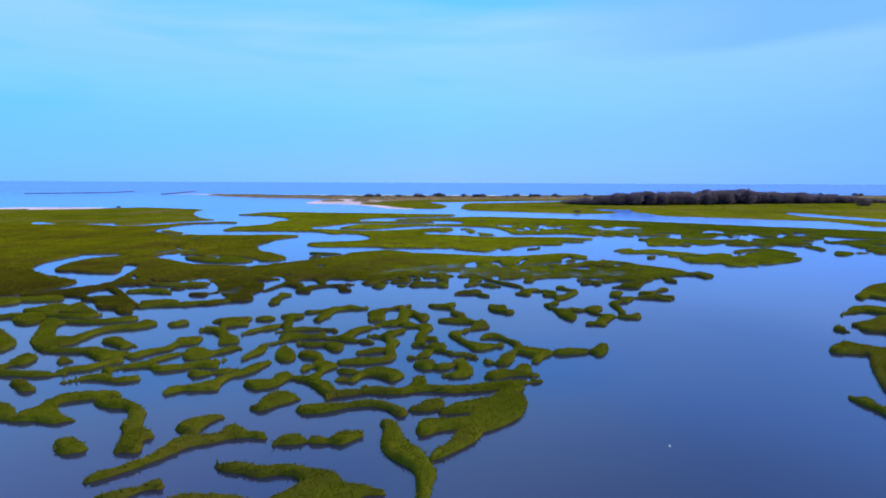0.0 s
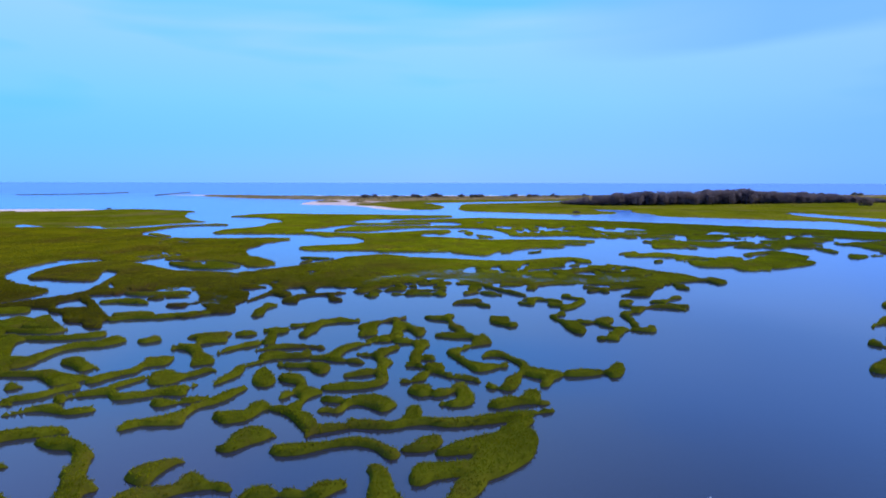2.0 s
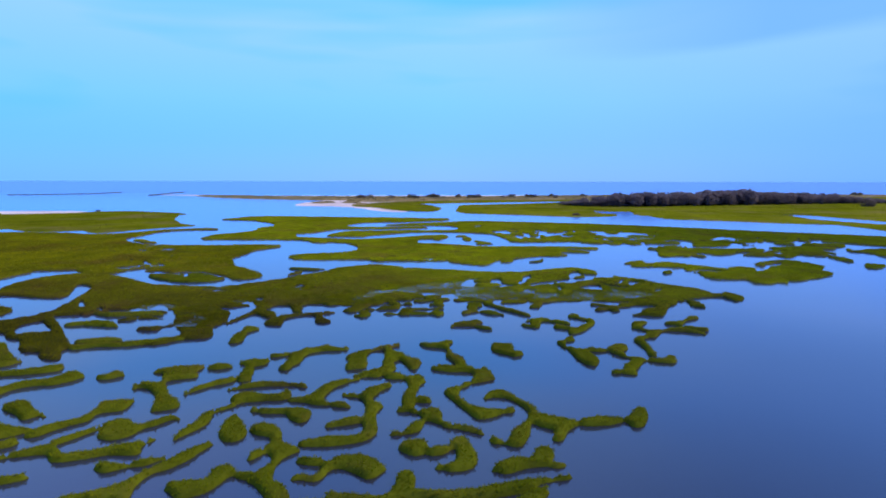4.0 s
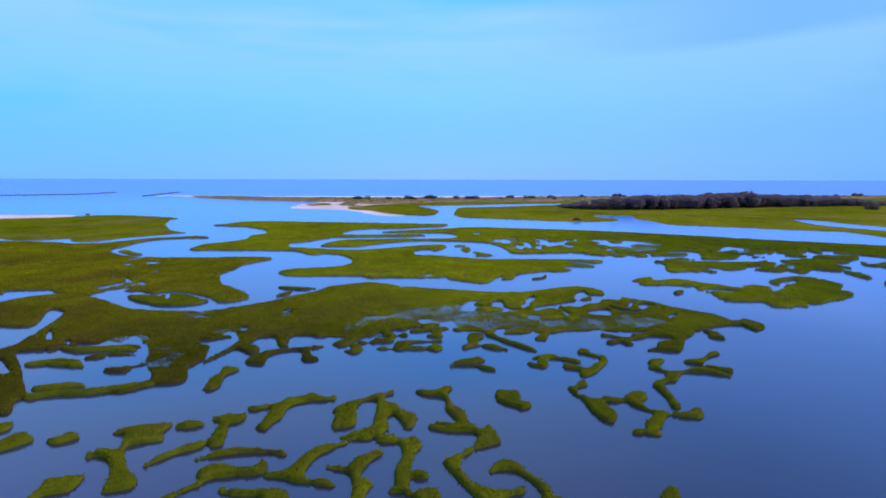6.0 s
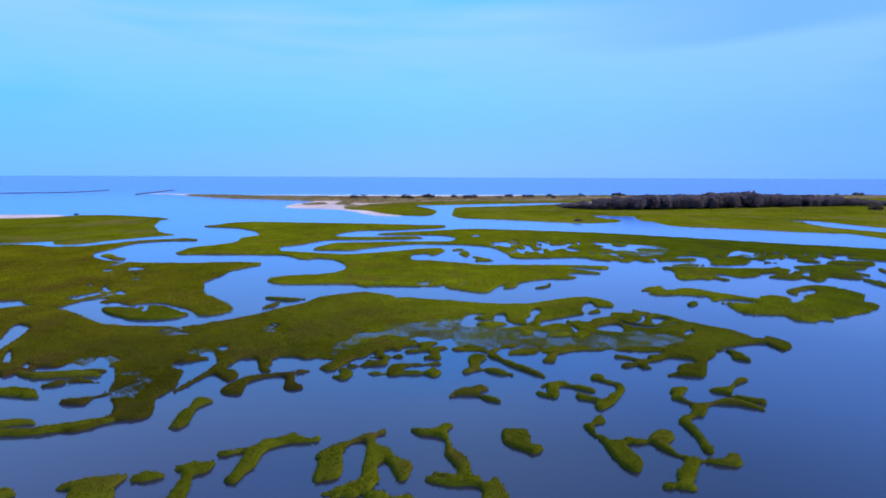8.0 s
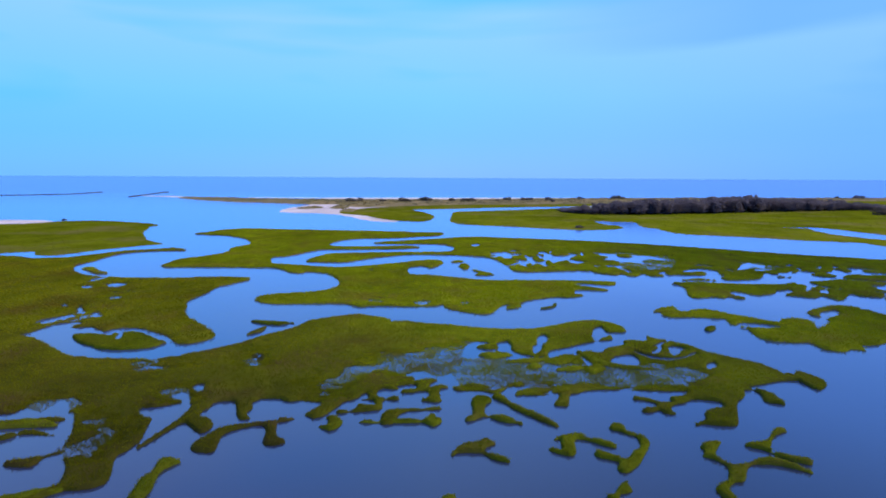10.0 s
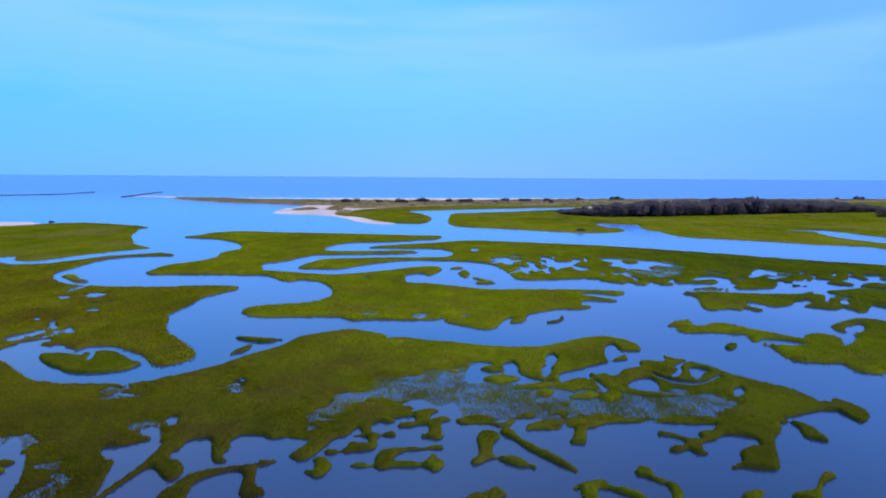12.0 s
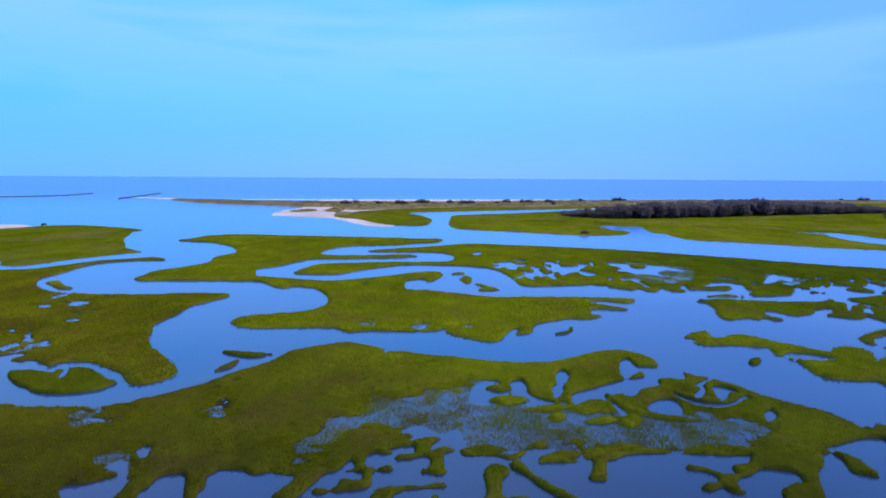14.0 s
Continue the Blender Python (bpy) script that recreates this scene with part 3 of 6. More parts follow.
land("marsh_meadow", "green salt marsh band with pools along the wide channel", "salt marsh", "mid", [
    [-22.2, 259.3, 0.3, 271.5, 16.6, 281.1, 32.3, 277.7, 53.6, 270.8, 73.2, 262.6, 105.6, 242.1, 119, 232, 131.9, 223.9, 140.7, 219.6, 162.1, 200.6, 141.2, 180.9, 129.1, 190.3, 125.2, 193.5, 125.1, 197, 119.2, 193.5, 119.4, 196.9, 118.3, 198.7, 115.4, 195.2, 110.6, 192.6, 109, 194.3, 106.1, 195.1, 102.5, 191.8, 104.9, 196.8, 98.8, 190.1, 95.7, 190.1, 93.7, 191.7, 88.1, 184, 83.8, 181.8, 79.8, 181.1, 77.7, 181.1, 77.8, 183.9, 82.6, 187.7, 80.3, 188.5, 81.1, 191.7, 82.3, 195, 80.9, 198.4, 78.9, 199.3, 75.6, 198.4, 73.6, 196.6, 71.9, 194.9, 70.9, 191.6, 76.6, 191.6, 74.6, 188.4, 71.2, 188.4, 67.8, 189.2, 65.6, 189.2, 66.6, 194.9, 62.6, 190, 63.4, 186.9, 60.1, 186.8, 59.4, 190.7, 58.4, 190.7, 55.9, 186.8, 53.7, 187.6, 52.9, 190.7, 51, 188.3, 48.6, 189.9, 46.3, 192.3, 46.3, 194.7, 41.9, 195.6, 42.8, 195.6, 27.5, 193.3, 23.6, 196.3, 22.9, 206.2, 17.5, 222.7, -3.4, 228.1, -13.8, 223.5, -20.1, 218.3, -25.7, 211.4, -32, 210.4, -38.4, 212.4, -34.9, 225.7, -28.5, 229.2, -10.8, 231.8, 3.8, 232, 7.6, 235.7, 9.2, 245.7, 6.4, 254.2, 0.3, 257.2],
], pools=[
    [15.7, 255.9, 19.1, 259, 18.8, 250.8, 16.1, 247.9],
    [42.3, 235.7, 44.5, 239.5, 41.1, 226.5, 40.6, 227.6],
    [21.9, 201.7, 26.6, 205.2, 30.9, 212.7, 31.2, 209.8, 30.4, 202.6, 33, 211.6, 33.3, 218.6, 32.6, 227.3, 30.7, 220.8, 30.8, 215.6, 26.8, 210.8],
    [35.5, 227.6, 36.9, 227.3, 38.4, 224, 41, 226.2, 44.3, 225.1, 47.6, 227.4, 50.1, 226, 45.5, 217.8, 42.5, 212.8, 39.5, 209.9, 37.6, 207.1, 37.6, 211.8, 37.6, 216.7, 36.1, 219.8],
    [19.5, 224.9, 23.3, 227.2, 30.2, 230.7, 31.1, 225.7, 28.8, 223, 23.3, 220.8, 20.6, 219.7],
    [54, 236.3, 52.8, 227.3, 50.6, 226],
    [56.8, 232.4, 60.7, 232.4, 64.2, 228.7, 68.5, 227.5, 72.3, 225.1, 75, 222.8, 77.1, 218.2, 74, 216, 71.3, 218.2, 67.4, 212.7, 66.2, 207.6, 63.1, 210.6, 60, 211.6, 58.1, 213.7, 55.9, 214.7, 56, 218, 59.3, 222.6, 57.3, 224.9],
    [53.4, 205.6, 56.7, 204.6, 56.7, 200, 57.2, 194.8, 56.8, 190.7, 55.3, 190.7, 54.8, 194.8, 54.3, 200, 51.9, 200],
    [49.9, 205.5, 51.5, 203.7, 50.1, 200.9, 48.4, 201.8],
    [76.6, 202.9, 81.9, 206.8, 85.1, 204.9, 84.8, 200.2, 82, 202, 79.1, 202.9],
    [88.5, 196.7, 94.9, 205.9, 99.6, 211, 100, 207.9, 94.9, 200.3, 92, 196.7, 89.4, 195],
    [86.2, 198.5, 87.5, 195.9, 85.3, 192.5, 84.6, 195],
    [100.2, 207.9, 101.9, 204.1, 98.5, 200.3, 97.4, 203.1],
    [95.1, 198.5, 97.6, 196.8, 95, 194.2, 92.9, 195],
    [109.2, 207, 111.3, 205.1, 107.1, 201.3],
    [109.4, 202.3, 109.6, 198.6, 106.1, 195.1],
    [113.4, 199.5, 119.1, 205.2, 118.7, 203.3, 114.4, 197.8],
    [122.9, 205.2, 122.7, 201.4, 119.6, 198.7, 119.5, 200.5],
    [121, 196.9, 127.2, 200.5, 129.5, 198.8, 132.4, 197.9, 130.2, 195.3, 126, 196.1, 121.4, 194.4],
], islets=[
    [64.3, 227.4, 68, 226.3, 67.1, 222.7, 63.9, 222.6],
], pans=[
    [22.1, 232.6, 34.2, 238, 46.2, 233, 53.4, 225.7, 42.4, 199.4, 30.1, 199.3, 25.4, 207.4],
    [106, 206, 113.4, 203.2, 133.3, 197, 126.1, 188.7, 111.9, 190.2, 95.7, 190.1],
], thin=[
    [63, 233.8, 72.3, 230, 79.6, 220.5, 72.1, 202, 62.5, 196.5, 57.2, 203.7],
    [98.4, 212, 106.8, 206, 97, 193.4, 92.8, 196.7],
])
land("marsh_island", "narrow green cordgrass bar with a dark muddy edge", "marsh island", "mid", [
    [111.6, 184.8, 117, 187.9, 119.3, 186.3, 125, 185.6, 120, 179.8, 113, 181.9],
])
land("marsh_island", "small green cordgrass islet standing in calm water", "marsh island", "mid", [
    [6.8, 210.6, 9.1, 213.5, 10.3, 212.1, 8.9, 210.7, 7.3, 210.7],
])
land("marsh_island", "narrow green cordgrass bar with a dark muddy edge", "marsh island", "mid", [
    [8.4, 202.5, 10.3, 206.9, 11.5, 204.4, 10.9, 198.6, 9.6, 197, 8.9, 201.9],
])
land("marsh_island", "narrow green cordgrass bar with a dark muddy edge", "marsh island", "mid", [
    [11.8, 196.5, 14.4, 192.9, 17, 188.6, 16.7, 188.2, 14.5, 187.5, 12.2, 188.2, 14.2, 191],
])
land("marsh_island", "narrow green cordgrass bar with a dark muddy edge", "marsh island", "mid", [
    [65.9, 180.5, 70.6, 181.8, 73.7, 179.9, 73.3, 180.3, 68.2, 180.9],
])
land("marsh_island", "small green cordgrass islet standing in calm water", "marsh island", "mid", [
    [93.9, 185.1, 96.6, 184.5, 96.2, 184.8, 94.5, 185.5],
])
land("marsh_island", "narrow green cordgrass bar with a dark muddy edge", "marsh island", "mid", [
    [105.9, 189.4, 110, 190.9, 110.5, 186.5, 108, 185.5, 106.1, 187.6],
])
land("marsh_meadow", "ragged green salt marsh edge broken by small pools", "salt marsh", "mid", [
    [60.8, 175.6, 64.4, 176.2, 68.6, 176.8, 72.9, 175, 81.2, 173.8, 87.7, 173.8, 93.8, 176.8, 100, 178, 104.9, 179.9, 108.6, 178.6, 91, 157.3, 90, 161.8, 85.9, 159.6, 83.4, 160.9, 81.5, 162.4, 84.5, 164.1, 86.8, 168.8, 82.2, 167.3, 80.2, 164.8, 76.2, 162.4, 73.9, 163.3, 73.3, 165.3, 70.6, 166.8, 68.8, 161.8, 69.7, 158.6, 68.1, 158.8, 67.2, 161, 65.5, 159.2, 63.4, 160.6, 60.4, 159.3, 58.6, 159.7, 59.4, 163.4, 61.6, 169.4, 62.2, 174.3],
    [107.7, 179.8, 112.2, 177.7, 118.3, 173.2, 107, 160.6, 98.5, 161.1, 97.8, 163.8, 93, 160.1, 91, 161.1],
    [99.9, 167.3, 106.4, 164.4, 124.1, 173.1, 137.6, 175.3, 164.3, 169.8, 133.1, 137, 112.5, 142.8, 106.2, 143.7, 99.4, 139.1, 98.5, 141.2, 102.8, 147.1, 100.7, 150.7, 101.3, 155.8, 103.1, 164.3],
], pools=[
    [92.2, 171.5, 97, 176, 90.6, 167.2, 88.1, 165.2],
    [92.7, 167.6, 95.9, 169.3, 92.5, 163.3, 90, 162.7],
    [100.6, 171.9, 100.3, 169.5, 97.6, 166.6, 97.6, 167.7],
], pans=[
    [91.6, 176, 102.8, 179.9, 108.9, 178.6, 92, 158.3, 89.6, 162.3, 83.2, 163.9],
    [109.8, 172.3, 126.4, 176.3, 159.9, 174.3, 132, 143.4, 102.5, 142.5, 101.6, 152],
])
land("marsh_island", "long green marsh island with a small inner pool", "marsh island", "mid", [
    [44.8, 146.5, 47.1, 148.8, 49.9, 149.5, 49, 145.8, 50.8, 145.8, 55.3, 147.6, 58.4, 144, 60.5, 141.2, 64.2, 137.4, 66.9, 140.1, 70.3, 140.1, 70.6, 136.9, 67.9, 133, 70.7, 134.4, 75.6, 139.2, 74.9, 143.6, 75.7, 145.8, 79.1, 148.3, 84.5, 150.8, 87.4, 149.6, 88.8, 144.6, 88.6, 141.2, 84, 135.9, 84.3, 133.4, 84, 131.7, 80.6, 128.7, 74.4, 125.3, 70.3, 123.7, 70.2, 126.6, 68.1, 121.4, 67.6, 121.4, 66.2, 122.2, 64.2, 120.7, 62.1, 121.8, 62.3, 125.3, 59.3, 125.4, 55.4, 127.4, 56.4, 133.2, 55.3, 136.6, 56.3, 140.8, 54.8, 141.3, 50.6, 142.4, 45.9, 142.4, 45.8, 145.8],
], pools=[
    [56.2, 137.4, 58.2, 138.3, 61.9, 136.9, 63.5, 134.1, 58.5, 133.4, 55.9, 134.8],
    [77.2, 145.3, 82.8, 148.3, 82.2, 145.9, 78.4, 141.8, 75.3, 140.7],
])
land("marsh_island", "small green cordgrass islet standing in calm water", "marsh island", "near", [
    [48.48, 133.11, 49.82, 134.42, 50.77, 134.06, 48.89, 132.3],
])
land("marsh_island", "small green cordgrass islet standing in calm water", "marsh island", "near", [
    [22.45, 148.91, 24.71, 149.86, 26.01, 152.94, 26.24, 152.13, 24.8, 150.14],
])
land("marsh_island", "narrow green cordgrass bar with a dark muddy edge", "marsh island", "near", [
    [-32.64, 138.87, -32.06, 139.04, -25.33, 137.81, -25.56, 137.95, -27.35, 136.57, -30.22, 137.43],
])
land("marsh_island", "small green cordgrass islet standing in calm water", "marsh island", "near", [
    [-30.86, 130.17, -30.46, 131.98, -29.25, 134.54, -29.16, 134.72, -29.32, 132.17, -30.53, 130.97],
])
land("marsh_meadow", "broad green salt marsh with flooded pans and grassy fingers", "salt marsh", "turf", [
    [-61.96, 117.79, -52.43, 118.34, -49, 117.27, -44.88, 117.05, -41.17, 117.5, -36.23, 119.71, -31, 124.07, -28.64, 127.92, -24.03, 133.96, -21.88, 139.24, -15.32, 143.2, -12.97, 143.18, -7.54, 139.56, -8.58, 134.06, -6.97, 137.92, -3.88, 138.48, -1.18, 137.01, 3.2, 135.84, 9.9, 133.34, 16.68, 133.01, 20.41, 134.3, 27.91, 138.77, 32.86, 137.25, 33.9, 132.01, 30.28, 131.42, 29.95, 127.24, 25.67, 125.31, 23.27, 126.43, 21.79, 124.09, 19.12, 122.7, 18.41, 120.01, 13.41, 120.46, 12.58, 121.96, 14.07, 125.88, 10.65, 126.58, 6.6, 125.33, 5.62, 122.88, 2.49, 119.94, 5.82, 117.13, 1.45, 110.47, -1.69, 112.38, -4.73, 109.88, -7.65, 108.6, -9.16, 102.76, -12.19, 101.78, -14.32, 101.81, -19.99, 102.95, -29.67, 101.09, -34.54, 100.69, -47.31, 100.92],
    [-38, 116.02, -51.67, 117.92, -64.62, 127.92, -74.79, 131.09, -79.72, 123.35, -76.94, 111.26, -71.58, 109.35, -64.58, 107.76, -63.47, 109.91, -67.81, 119.53, -63.24, 116.78, -59.66, 106.17, -57.68, 97.13, -59.47, 92.24, -64.66, 86.49, -64, 85.63, -59.92, 86.27, -55.62, 85.62, -54.28, 83.76, -51.59, 82.56, -48.33, 78.12, -45.78, 77.6, -44.18, 75.37, -42.04, 75.12, -43.82, 78.64, -40.05, 80.26, -34.13, 80.54, -32.13, 82.54, -29.52, 84.36, -30.37, 87.58, -30.61, 91.46, -30.1, 93.52],
    [-53.01, 109.62, -5.45, 109.39, -7.53, 105.08, -9.69, 103.6, -12.48, 97.53, -14.73, 98.18, -16.84, 96.54, -16.32, 92.99, -14.97, 91.4, -16.81, 91.06, -17.42, 94.15, -18.67, 95.56, -21.77, 93.49, -21.49, 89.67, -23.81, 90.6, -21.83, 94.8, -17.38, 95.96, -14.6, 97.59, -13.51, 99.32, -12.69, 103.13, -17, 101.97, -18.9, 103.65, -20.92, 103.18, -20.08, 99.54, -20.2, 97.38, -21.47, 97.39, -23.37, 102.01, -25.83, 101.56, -25.31, 97.96, -23.85, 95.74, -24.17, 93.7, -26.78, 96.21, -27.69, 95.05, -29.08, 90.36, -27.66, 97.68, -28.48, 102.72, -29.28, 100.9, -31.12, 100.91, -32.19, 99.15, -29.94, 91.08, -30.35, 88.61, -28.77, 83.78, -32.41, 83.09, -33.26, 85.62, -35.71, 89.46, -37.35, 90.72, -37.83, 92.72, -40.59, 98.23, -43.52, 102.14, -50.67, 105.84],
    [27.5, 121.31, 29.18, 123.31, 30.45, 122.68, 30.79, 120.3, 30.73, 120.6, 27.78, 119.7, 25.77, 119.18, 26.69, 119.78],
    [34.43, 131.27, 35.38, 130.51, 36.36, 128.08, 38.41, 126.44, 38.57, 126.68, 37.23, 125.6, 35.25, 123.92, 33, 121.53, 32.26, 121.54, 32.38, 123.54, 31.66, 124.59, 31.26, 126.5, 31.95, 126.3, 33.74, 125.83, 34.98, 125.59, 36.39, 128.07, 36.01, 129.97, 35.24, 131.7],
    [32.46, 121.15, 32.7, 119.33, 34.51, 120.83, 36.43, 123.22, 38.04, 124.9, 39.33, 125.1, 41.18, 122.75, 42.21, 119.96, 44.48, 117.17, 47.38, 114.23, 48.26, 110.08, 49.22, 108.25, 49.24, 108.21, 46.88, 108.25, 43.54, 107.13, 41.87, 106.52, 39.23, 105.33, 36.27, 104.43, 33.09, 104.48, 32.27, 106.68, 33.21, 110.68, 32.91, 112.62, 34.76, 114.91, 36.94, 116.4, 39.08, 117.06, 40.83, 119.15, 39.95, 120.47, 40.28, 122.03, 39.56, 123.25, 38.01, 123.68, 36.29, 121.38, 36.37, 119.65, 36.86, 118.22, 36.4, 118.67, 34.06, 119.06],
    [38.11, 120.59, 39.33, 120.77, 39.68, 120.01, 38.46, 119.37, 38.32, 120.5],
    [22.32, 120.87, 23.01, 119.65, 24.59, 117.98, 25.19, 116.74, 26.11, 115.53, 28.42, 114.51, 29.98, 114.65, 31.33, 117.85, 30.89, 119.29, 30.22, 118.99, 31.09, 118.98, 32.56, 117.51, 34.33, 116.78, 36.94, 116.4, 34.39, 112.88, 28.24, 112.51, 24.49, 113.03, 22.9, 114.13, 22.44, 115.75, 23.01, 118.49],
    [11.04, 115.25, 13.33, 116.56, 19.04, 117.17, 21.16, 118.38, 21.37, 116.79, 21.99, 115.48, 20.52, 115.13, 18.58, 115.48, 16.34, 114.71, 14.08, 113.64, 13.99, 114.74, 11.64, 114.78],
    [17.38, 112.48, 19.24, 113.22, 22.64, 113.48, 23.67, 112.69, 23.92, 111.54, 21.84, 111.14, 20.85, 112.03, 17.7, 112.37],
    [48.9, 110.77, 49.45, 110.01, 50.84, 111.2, 51.96, 108.82, 51.72, 107.11, 50.67, 105.78, 49.21, 105.01, 48.95, 107.95],
    [3.06, 106.4, 4.26, 106.76, 5.92, 105.87, 7.81, 104.88, 9.44, 106.05, 9.03, 105.24, 7.74, 104.34, 6.4, 104.94, 3.28, 105.22],
    [7.57, 103.23, 8.44, 103.49, 9.58, 100.7, 11.2, 98.53, 12.7, 96.52, 13.62, 94.7, 12.89, 95.4, 11.38, 97.11, 9.82, 99.22, 8.65, 101.41, 7.74, 102.47],
    [10.42, 103.62, 11.96, 104.23, 13.38, 105.38, 14.18, 105.13, 14.49, 104.09, 13.79, 103.56, 11.58, 103.71],
    [15.31, 104.4, 17.24, 104.72, 19.74, 105.27, 22.88, 105.83, 27.86, 105.14, 31.15, 104.73, 31.89, 104.74, 30.04, 104.77, 24.99, 105.21, 20.35, 105.29, 18.26, 104.27, 17.07, 103.76, 16.08, 100.49, 15.6, 100.28, 14.6, 100.49, 15.32, 101.71, 15.97, 103.89],
    [24.58, 102.11, 25.69, 101.88, 26.9, 101.01, 28.89, 100.66, 29.21, 102.25, 31.18, 102.77, 32.74, 104.46, 36.2, 104.4, 39.26, 104.59, 37.93, 102.24, 36.21, 100.99, 35.1, 98.26, 33.88, 96.14, 32.69, 95.86, 31, 96.31, 31.63, 98.16, 32.87, 97.67, 34.11, 98.7, 34.83, 100.95, 33.45, 101.81, 31.65, 102.05, 30.22, 101.03, 28.42, 100.25, 27.58, 98.3, 27.78, 97.88, 26.87, 97.89, 26.38, 98.93, 25.06, 98.39, 24.37, 98.57, 25.09, 99.04, 26.33, 99.4, 26.81, 101.3, 25.13, 102.38],
    [38.92, 104.96, 41.26, 104.92, 42.12, 103.72, 42.24, 102.02, 42.07, 100.4, 41.46, 100.63, 40.38, 101.37, 41.17, 103.54, 40.82, 105.06],
    [28.97, 94.96, 30.38, 95.82, 31.65, 97.92, 33.24, 99.01, 34.34, 99.01, 35.99, 102.52, 38.77, 105.04, 38.46, 103.55, 36.01, 100.12, 33.49, 95.17, 31.71, 94.79, 29.79, 95.2],
    [-6.53, 109.54, -5.21, 108.19, -5.07, 106.3, -4.18, 105.8, -5.03, 105.71, -6.5, 106.09, -6.86, 104.08, -6.43, 102.65, -4.24, 102.29, -4.26, 102.68, -5.85, 102.18, -5.95, 100.5, -6.11, 99.51, -8.55, 98.82, -10.57, 98.85, -10.5, 98.55, -8.84, 99.07, -8.52, 100.32, -6.7, 100.29, -6.92, 102.2, -8.45, 102.33, -7.52, 102.74, -7.86, 105.44, -7.6, 108.22],
    [-4.68, 109.09, -4.13, 110.19, -2.26, 109.47, -3.16, 109.19, -4.37, 108.94],
    [-3.09, 107.25, -1.33, 108.39, 0.48, 108.75, 0.67, 108.73, -0.13, 107.84, -0.44, 105.61, 1.32, 106.8, 2.06, 106.17, 1.89, 106.19, 1, 105.61, 0.81, 103.13, 1.05, 101.91, 0.34, 101.56, -1, 102.1, -0.99, 101.91, -0.18, 103.06, -0.44, 105.05, -1.86, 105.08, -3.56, 104.87, -3.54, 104.49, -1.86, 105.04, -1.91, 107.49],
    [-5.48, 95.7, -5.45, 97.97, -4.52, 98.81, -2.51, 99.24, 0.56, 99.48, 1.08, 99.62, 0.56, 99.39, -2, 99.16, -3.25, 98.72, -3.94, 97.66, -4.29, 95.72],
    [6.62, 118.22, 8.21, 119.66, 9.59, 119.27, 11.62, 117.8, 11.17, 117.95, 7.97, 117.65, 7.07, 118.36],
    [7.13, 123.02, 8.64, 123.16, 10.28, 121.54, 10.28, 121.45, 8.56, 122.44],
    [4.77, 121.61, 11.64, 118.69, 17.35, 113.56, 16.04, 107.57, 10.11, 106.42, 3.71, 107.15],
    [14.31, 109.21, 17.29, 110.99, 24.51, 111.47, 34.82, 112.52, 35.76, 109.59, 32.82, 104.03, 31.39, 105.1, 19.31, 105.66, 13.4, 105.4],
    [3.5, 130.6, 17, 129.8, 25.7, 131.6, 30.1, 126.9, 36.4, 122.1, 41.3, 116.9, 43.4, 113.1, 38.2, 109.9, 33.7, 108, 31.7, 106.1, 22.6, 106.2, 17, 105.5, 15.1, 106.3, 12, 107.3, 7.8, 106.4, 3.9, 108.8, 2.7, 112.8, 1.5, 124],
], pools=[
    [5.4, 123.9, 7.2, 126, 9.1, 126, 10.1, 122.4, 9.6, 118.6, 7.6, 117.9, 5.9, 117.5, 4.7, 118.7],
    [10.6, 125.4, 12.4, 126.5, 12.9, 124.4, 12.7, 121.4, 14.2, 119.4, 15.5, 118.5, 13.7, 116.6, 11.1, 117.9, 10.3, 120.7],
    [17.7, 128.7, 19.1, 130.4, 19.7, 128.1, 18.1, 124, 16.9, 124.1],
    [16, 123.8, 17.6, 124.8, 17.4, 121.8, 15.5, 119],
    [18.2, 121.3, 21.2, 123, 24.8, 125.3, 28.9, 127.1, 31.5, 127.4, 30.9, 123.6, 28.1, 122.4, 26.3, 120, 25.1, 119.3, 24.2, 120.5, 22.3, 119.1, 21.1, 116.5, 18.9, 117.4, 17.4, 117.6],
    [27.2, 129.7, 29, 134.4, 30.6, 135.3, 30.7, 132.1, 31.1, 130, 28.6, 127.4, 26.8, 126.3],
    [26.1, 116.4, 27.9, 118.8, 30, 119.5, 30.9, 118.3, 30, 114.9, 26.9, 114.3],
    [34.2, 132.4, 36.3, 132.4, 36.6, 129.1, 34.9, 126.3, 33.8, 127.1, 30.9, 125.8, 31.3, 128.5],
    [31.6, 121.6, 32.5, 119.7, 34.6, 118.1, 37.6, 118.3, 41.1, 121, 41, 120.1, 36.9, 116.5, 33.9, 116.3, 31.8, 117.9, 31.1, 120.2],
    [33.6, 120.2, 35.5, 122.6, 36.9, 123.8, 36.2, 121.6, 34, 118.8],
    [36.7, 121.1, 38.8, 122.5, 38.6, 120.3, 36.4, 118],
    [39.9, 115.2, 41.5, 115.8, 40.5, 113.1, 38.6, 112.2],
    [22.2, 119.4, 22.9, 118.4, 23.2, 115.8, 23.1, 113.4, 22.4, 113, 22.3, 116.2],
    [-30.43, 106.71, -30.06, 107.7, -29.1, 107.51, -28.45, 105.25, -29.17, 104.8],
    [-31.87, 103.23, -31.39, 104.78, -29.83, 104.42, -28.16, 100.71, -28.15, 98.33, -28.53, 97.28, -31.9, 97.35, -33.86, 100.02, -31.92, 100.55, -29.94, 101.59, -29.98, 102.21],
    [-25.65, 97.23, -26.33, 99.32, -25.16, 100.24, -24.61, 101.29, -23.49, 100.86, -23.1, 98.82, -22.52, 97.17],
